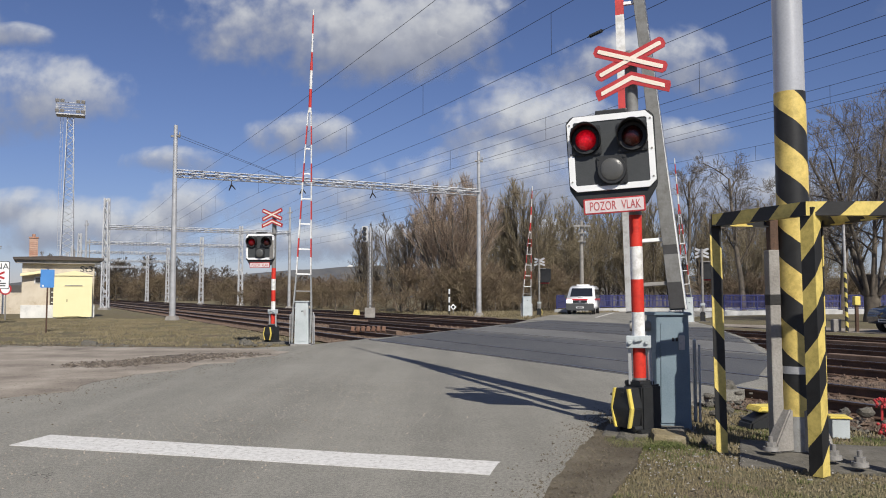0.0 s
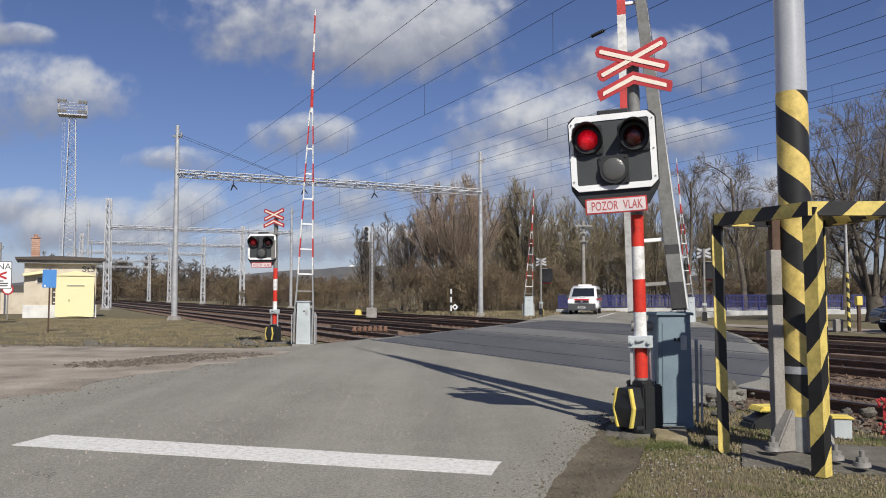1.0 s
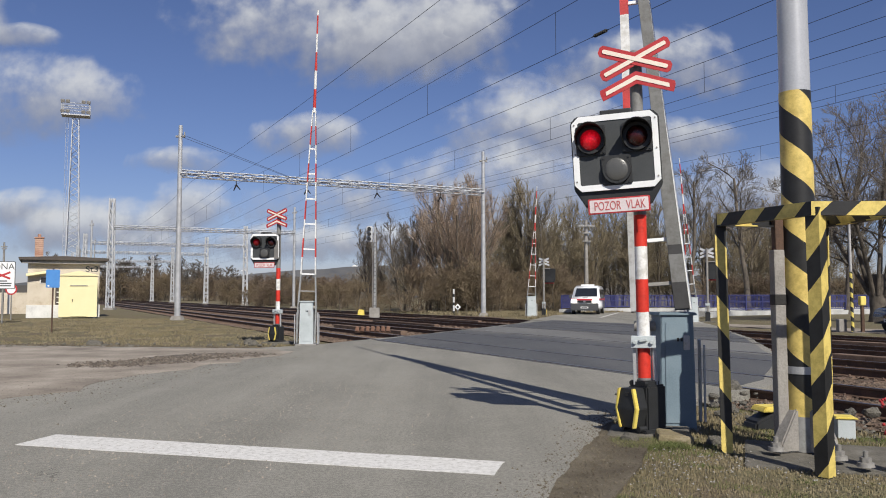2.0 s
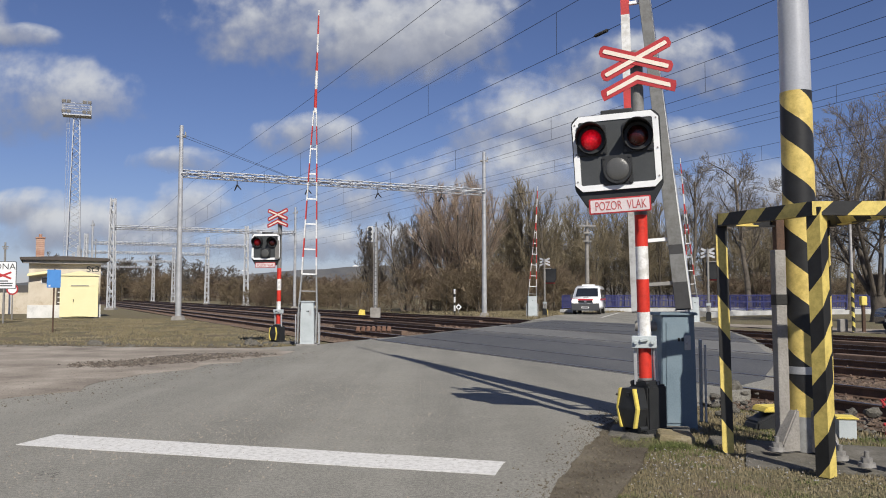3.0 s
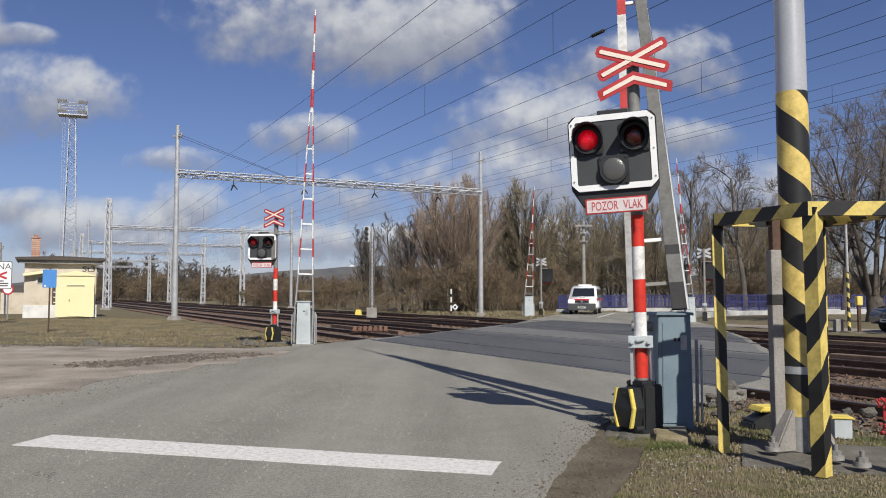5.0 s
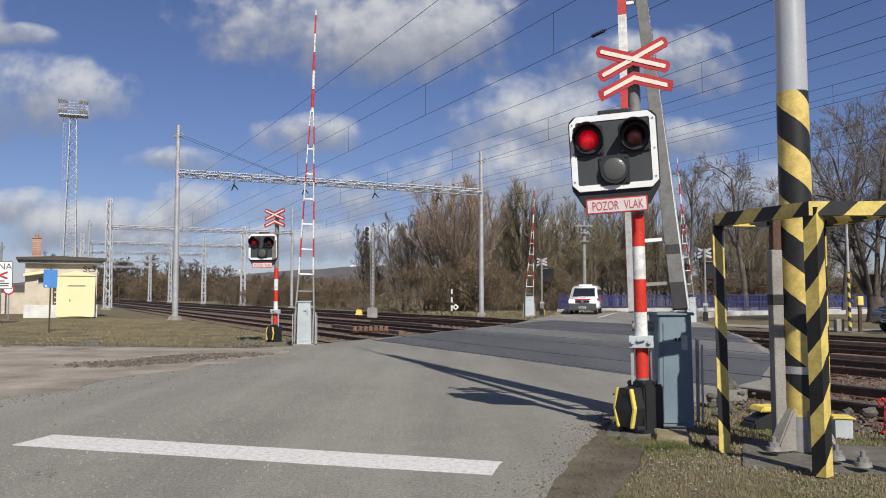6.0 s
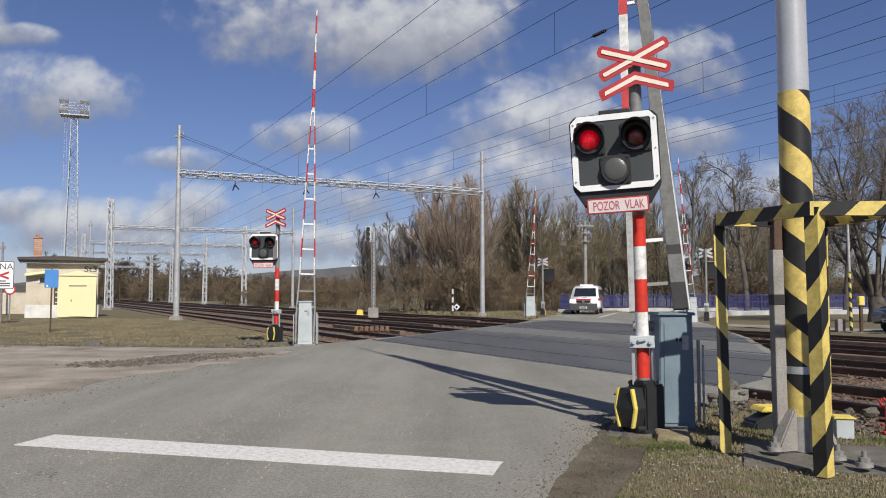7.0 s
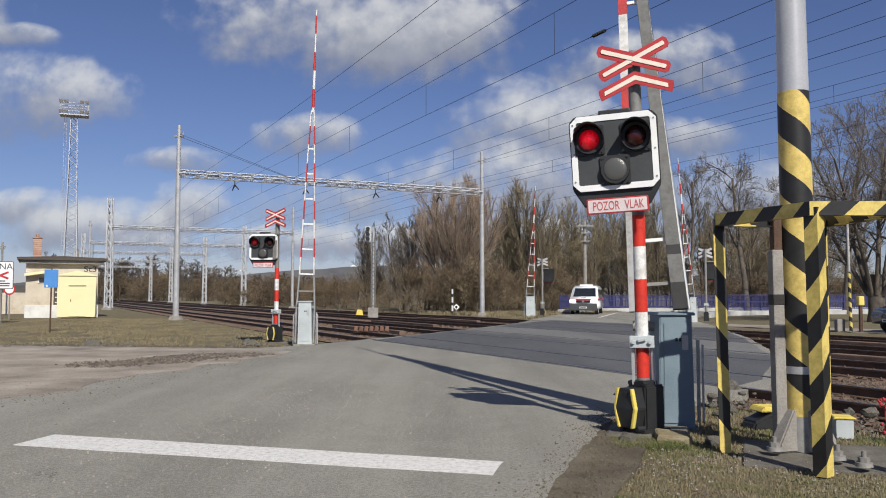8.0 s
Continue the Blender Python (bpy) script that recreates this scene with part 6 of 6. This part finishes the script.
# ---- clouds: thin sheets of sky, drifting slowly ----
def cloud_material():
    m = bpy.data.materials.new("cloud")
    m.use_nodes = True
    n, l = m.node_tree.nodes, m.node_tree.links
    n.clear()
    tc = n.new("ShaderNodeTexCoord")
    oi = n.new("ShaderNodeObjectInfo")
    xyz = n.new("ShaderNodeSeparateXYZ")
    l.new(tc.outputs["Generated"], xyz.inputs[0])
    u = math_node(n, l, "MULTIPLY_ADD", xyz.outputs["X"], 2.0, -1.0)
    v = math_node(n, l, "MULTIPLY_ADD", xyz.outputs["Z"], 2.0, -1.0)
    # flatter base: the lower half falls off faster
    low = math_node(n, l, "LESS_THAN", v, 0.0)
    vv = math_node(n, l, "MULTIPLY", v, math_node(n, l, "MULTIPLY_ADD", low, 0.35, 1.0))
    r = math_node(n, l, "ADD", math_node(n, l, "MULTIPLY", u, u), math_node(n, l, "MULTIPLY", vv, vv))
    shift = n.new("ShaderNodeCombineXYZ")
    l.new(math_node(n, l, "MULTIPLY", oi.outputs["Random"], 5000.0), shift.inputs[1])
    ad = n.new("ShaderNodeVectorMath")
    ad.operation = "ADD"
    l.new(tc.outputs["Object"], ad.inputs[0]), l.new(shift.outputs[0], ad.inputs[1])
    def fbm(scale, detail, rough):
        t = n.new("ShaderNodeTexNoise")
        t.inputs["Scale"].default_value, t.inputs["Detail"].default_value, t.inputs["Roughness"].default_value = scale, detail, rough
        l.new(ad.outputs[0], t.inputs["Vector"])
        return t.outputs[0]
    big, fine = fbm(0.0042, 9, 0.5), fbm(0.017, 8, 0.55)
    dens = math_node(n, l, "ADD", math_node(n, l, "SUBTRACT", 0.74, r), math_node(n, l, "MULTIPLY", math_node(n, l, "SUBTRACT", big, 0.5), 2.2))
    dens = math_node(n, l, "MULTIPLY_ADD", math_node(n, l, "SUBTRACT", fine, 0.5), 0.75, dens)
    al = n.new("ShaderNodeMapRange")
    al.interpolation_type = "SMOOTHSTEP"
    al.inputs["From Min"].default_value, al.inputs["From Max"].default_value = 0.05, 1.0
    l.new(dens, al.inputs["Value"])
    edge = math_node(n, l, "MULTIPLY", math_node(n, l, "LESS_THAN", r, 1.0), 1.0)
    fade = n.new("ShaderNodeMapRange")
    fade.inputs["From Min"].default_value, fade.inputs["From Max"].default_value, fade.inputs["To Min"].default_value, fade.inputs["To Max"].default_value = 0.75, 1.0, 1.0, 0.0
    l.new(r, fade.inputs["Value"])
    alpha = math_node(n, l, "MULTIPLY", al.outputs[0], fade.outputs[0])
    alpha = math_node(n, l, "MULTIPLY", alpha, 0.88)
    # painted shading: bright top and shaded grey base go into the glow colour
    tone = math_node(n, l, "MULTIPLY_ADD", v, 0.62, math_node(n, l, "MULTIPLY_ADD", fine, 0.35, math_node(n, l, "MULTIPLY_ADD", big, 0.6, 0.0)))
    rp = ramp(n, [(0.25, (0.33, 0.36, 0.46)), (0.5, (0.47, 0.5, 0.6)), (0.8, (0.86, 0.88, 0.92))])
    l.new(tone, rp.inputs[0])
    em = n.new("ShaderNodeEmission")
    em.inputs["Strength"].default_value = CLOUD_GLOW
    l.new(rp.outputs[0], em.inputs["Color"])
    tr = n.new("ShaderNodeBsdfTransparent")
    mix = n.new("ShaderNodeMixShader")
    l.new(alpha, mix.inputs[0]), l.new(tr.outputs[0], mix.inputs[1]), l.new(em.outputs[0], mix.inputs[2])
    out = n.new("ShaderNodeOutputMaterial")
    l.new(mix.outputs[0], out.inputs["Surface"])
    return m


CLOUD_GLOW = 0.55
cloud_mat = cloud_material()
# bearing and height of each cloud's middle, half width and half height, as tangents; then its drift
CLOUDS = [(-0.100, 0.335, 0.235, 0.08, 13), (-0.52, 0.238, 0.15, 0.056, 5), (-0.175, 0.197, 0.064, 0.032, 5), (0.11, 0.205, 0.115, 0.06, 6), (-0.335, 0.165, 0.06, 0.02, 4),
          (-0.325, 0.105, 0.055, 0.036, 4), (0.255, 0.285, 0.125, 0.05, 8), (-0.52, 0.105, 0.06, 0.025, 4), (0.3, 0.195, 0.09, 0.03, 6), (-0.44, 0.08, 0.18, 0.036, 4),
          (-0.02, 0.112, 0.22, 0.05, 5), (0.1, 0.14, 0.14, 0.045, 5), (-0.18, 0.06, 0.25, 0.025, 4), (0.36, 0.12, 0.2, 0.05, 5), (-0.545, 0.325, 0.05, 0.018, 5), (0.05, 0.065, 0.3, 0.03, 4), (0.105, 0.2, 0.09, 0.048, 6), (0.0, 0.325, 0.095, 0.045, 12), (-0.065, 0.315, 0.12, 0.058, 12)]
clouds = []
for i, (bx, bz, hw, hh, drift) in enumerate(CLOUDS):
    y = 2600 - 12 * i
    bm = B()
    hw2, hh2 = hw * 1.35 * y, hh * 1.45 * y
    grid = [[bm.verts.new((hw2 * (a / 4 - 1), 60 * ((a / 4 - 1) ** 2 + (c / 3 - 1) ** 2), hh2 * (c / 3 - 1))) for a in range(9)] for c in range(7)]
    for p, q in zip(grid, grid[1:]):
        for k in range(8):
            bm.faces.new((p[k], p[k + 1], q[k + 1], q[k])).smooth = True
    ob = solid("backdrop_cloud", bm, cloud_mat, "glowing cumulus cloud sheet with a painted-in shaded base", "cloud", kind="structure")
    clouds.append((ob, Matrix.Translation((bx * y, y, EYE + bz * y)), drift * y / 1450))
    ob.matrix_basis = clouds[-1][1]

# unseen glowing cloud sheets, added overhead and behind the camera as white fill light
rc = random.Random(77)
for i in range(46):
    az, el = 38 + 284 * ((i * 0.618) % 1.0), 9 + 62 * ((i * 0.387) % 1.0)
    if el > 52:
        az = 360 * ((i * 0.618) % 1.0)
    way = Vector((math.sin(radians(az)) * math.cos(radians(el)), math.cos(radians(az)) * math.cos(radians(el)), math.sin(radians(el))))
    if way.angle(SUN_FROM) < radians(24) or (way.y > 0 and way.z / way.y < 0.62 and abs(way.x) / way.y < 0.85):
        continue
    hw2, hh2 = rc.uniform(420, 800), rc.uniform(220, 420)
    bm = B()
    grid = [[bm.verts.new((hw2 * (a / 4 - 1), 60 * ((a / 4 - 1) ** 2 + (c / 3 - 1) ** 2), hh2 * (c / 3 - 1))) for a in range(9)] for c in range(7)]
    for p, q in zip(grid, grid[1:]):
        for k in range(8):
            bm.faces.new((p[k], p[k + 1], q[k + 1], q[k])).smooth = True
    ob = solid("backdrop_cloud", bm, cloud_mat, "glowing cumulus cloud sheet with a painted-in shaded base", "cloud", kind="structure")
    far = 2500 - 10 * i
    m = Matrix.Translation(way * far) @ (-way).to_track_quat("-Y", "Z").to_matrix().to_4x4()
    ob.matrix_basis = m
    clouds.append((ob, m, 12.0))


# ---- grass ----
grass_green = material("grass_blades", [(0.07, 0.1, 0.025), (0.11, 0.135, 0.04), (0.16, 0.155, 0.07), (0.24, 0.2, 0.12)], 2.5, 30, 0.85, bump=0)


grass_dry = material("dry_grass_blades", [(0.13, 0.112, 0.056), (0.19, 0.158, 0.09), (0.24, 0.2, 0.122), (0.29, 0.242, 0.16)], 0.5, 6, 0.9, bump=0)


def in_poly(x, y, poly):
    inside = False
    for (x1, y1), (x2, y2) in zip(poly, poly[1:] + poly[:1]):
        if (y1 > y) != (y2 > y) and x < (x2 - x1) * (y - y1) / (y2 - y1) + x1:
            inside = not inside
    return inside


def grass(name, count, box, h0, h1, w, seed, label, patch, mat):
    rr = random.Random(seed)
    vs, fs = [], []
    made = 0
    while made < count:
        x, y = rr.uniform(box[0], box[1]), rr.uniform(box[2], box[3])
        if in_poly(x, y, road_outline) or 7.0 < TN.x * x + TN.y * y < 24.4:
            count -= 0.2
            continue
        if in_poly(x, y, SHOULDER) and rr.random() > 0.35:
            count -= 0.2
            continue
        if noise.noise((x * 0.9, y * 0.9, seed)) + 0.5 * noise.noise((x * 3, y * 3, seed)) < patch:
            count -= 0.3
            continue
        made += 1
        a = rr.uniform(0, 6.283)
        h = rr.uniform(h0, h1)
        lx, ly = rr.gauss(0, 1.0) * h, rr.gauss(0, 1.0) * h
        dx, dy = math.cos(a) * w, math.sin(a) * w
        b = len(vs)
        z = -0.045
        vs += [(x - dx, y - dy, z), (x + dx, y + dy, z), (x + lx * 0.4 + dx * 0.7, y + ly * 0.4 + dy * 0.7, z + 0.03 + h * 0.55), (x + lx * 0.4 - dx * 0.7, y + ly * 0.4 - dy * 0.7, z + 0.03 + h * 0.55), (x + lx, y + ly, z + 0.03 + h)]
        fs += [(b, b + 1, b + 2, b + 3), (b + 3, b + 2, b + 4)]
    me = bpy.data.meshes.new(name)
    me.from_pydata(vs, [], fs)
    me.materials.append(mat)
    return tagged(new(name, me), label, "grass", "", "stuff")


grass("verge_litter", 22000, (0.75, 4.6, 3.9, 9.4), 0.001, 0.008, 0.004, 9, "brown dead grass and leaf litter on the near verge", -0.5, grass_dry)
grass("dry_verge_grass", 20000, (0.75, 4.6, 3.9, 9.4), 0.002, 0.011, 0.0014, 11, "short straw-coloured grass on the near verge", -0.05, grass_dry)
grass("verge_grass", 34000, (0.85, 4.6, 4.0, 9.4), 0.003, 0.016, 0.0016, 3, "short patchy spring grass on the near verge", 0.06, grass_green)
grass("foot_grass", 5000, (1.45, 2.05, 6.85, 7.3), 0.008, 0.045, 0.002, 13, "fresh green grass tuft in front of the signal foot", -0.2, grass_green)
grass("field_grass", 60000, (-32, -3.5, 20.5, 46), 0.008, 0.032, 0.011, 5, "dry patchy grass between the side road and tracks", -0.1, grass_dry)
grass("far_grass", 12000, (-6, 14, 46, 66), 0.05, 0.18, 0.02, 7, "dry grass strip beyond the tracks", -0.1, grass_dry)


def grit(name, count, line, width, seed, label, mat, small=0.003, spread=0.011, base=0.0):
    """Loose pebbles strewn along the edge of the road."""
    rr = random.Random(seed)
    vs, fs = [], []
    for i in range(count):
        f = rr.random() * (len(line) - 1)
        k = int(f)
        p = Vector(line[k]).lerp(Vector(line[k + 1]), f - k)
        x, y = p.x + rr.gauss(0, width), p.y + rr.gauss(0, width)
        r = small + spread * rr.random() ** 3
        b = len(vs)
        a = rr.uniform(0, 6.28)
        for j in range(3):
            vs.append((x + r * math.cos(a + j * 2.1), y + r * math.sin(a + j * 2.1), base))
        vs.append((x + rr.uniform(-0.4, 0.4) * r, y + rr.uniform(-0.4, 0.4) * r, base + 0.004 + r * 0.55))
        fs += [(b, b + 1, b + 3), (b + 1, b + 2, b + 3), (b + 2, b, b + 3)]
    me = bpy.data.meshes.new(name)
    me.from_pydata(vs, [], fs)
    me.materials.append(mat)
    return tagged(new(name, me), label, "grit", "", "stuff")


grit("road_grit", 4500, [(0.2, 3.6), (0.8, 5.2), (1.5, 7.4), (1.9, 8.8)], 0.2, 4, "loose grit and pebbles along the asphalt edge", shoulder_mat)
grit("road_chips", 5000, [(-3.6, 4.8), (-2.4, 6.5), (-1.6, 9.0), (-1.2, 13.0)], 1.0, 55, "fine pale chips strewn over the asphalt", gravel_road, 0.002, 0.009)
grit("side_road_grit", 3500, [(-3.6, 18.6), (-4.4, 15.6), (-5.2, 12.5), (-5.6, 9.6), (-9, 8.0)], 0.7, 6, "loose grit strewn at the side road mouth", shoulder_mat, 0.004, 0.014)
grit("pothole_rubble", 2600, [(-6.2, 14.7), (-5.3, 15.9), (-4.3, 17.4)], 0.32, 52, "broken asphalt rubble in the pothole", broken_asphalt, 0.008, 0.06, 0.012)
grit("field_edge_rubble", 2600, [(-30, 23.5), (-20, 22.15), (-11.4, 21.05), (-4.8, 19.95)], 0.16, 54, "stones and crumbled soil along the field edge", shoulder_mat, 0.015, 0.09, -0.01)
grit("verge_pebbles", 900, [(0.9, 4.6), (1.5, 6.2), (2.2, 6.6), (3.4, 5.2)], 0.35, 53, "pale pebbles scattered over the near verge", concrete, 0.002, 0.012, -0.012)
for i, s in enumerate((8.0, 9.3, 11.3, 13.3)):
    grit("ballast_stones", 4200, [st(s, -6).xy, st(s, 8.6 + (s - 8) * 1.0).xy], 0.45, 20 + i, "loose rusty ballast stones between the rails", ballast_mat, 0.015, 0.05, -0.135)
    grit("ballast_stones", 3000, [st(s, 22.5 + (s - 8)).xy, st(s, 36).xy], 0.45, 30 + i, "loose rusty ballast stones between the rails", ballast_mat, 0.015, 0.05, -0.135)
grit("verge_stones", 1500, [st(6.6, -2).xy, st(6.9, 8).xy], 0.5, 41, "small stones scattered on the bare verge beside the track", old_concrete, 0.008, 0.035, -0.03)


# ---- motion ----
def flash_rows(ob, lit_first):
    """Lit face forward in turn: half a second each, with a short turn between."""
    base = ob.matrix_basis.copy()
    angle = 0 if lit_first else 180
    rows = [(0.0, base @ pose(0, 0, 0, 0, 0, angle))]
    t = 0.333
    while t < 7.9:
        for k in range(4):
            rows.append((t + k / 30, base @ pose(0, 0, 0, 0, 0, angle + 60 * k)))
        angle += 180
        t += 0.5
    rows.append((8.0, base @ pose(0, 0, 0, 0, 0, angle)))
    return rows


def motions():
    for pair in (near_lamps, left_lamps, far_lamps, far_lamps_2):
        for i, ob in enumerate(pair):
            walk(ob, flash_rows(ob, i == 0))
    for ob, m, drift in clouds:
        walk(ob, [(0, m), (4, Matrix.Translation((drift / 2, 0, 0)) @ m), (8, Matrix.Translation((drift, 0, 0)) @ m)])


motions()
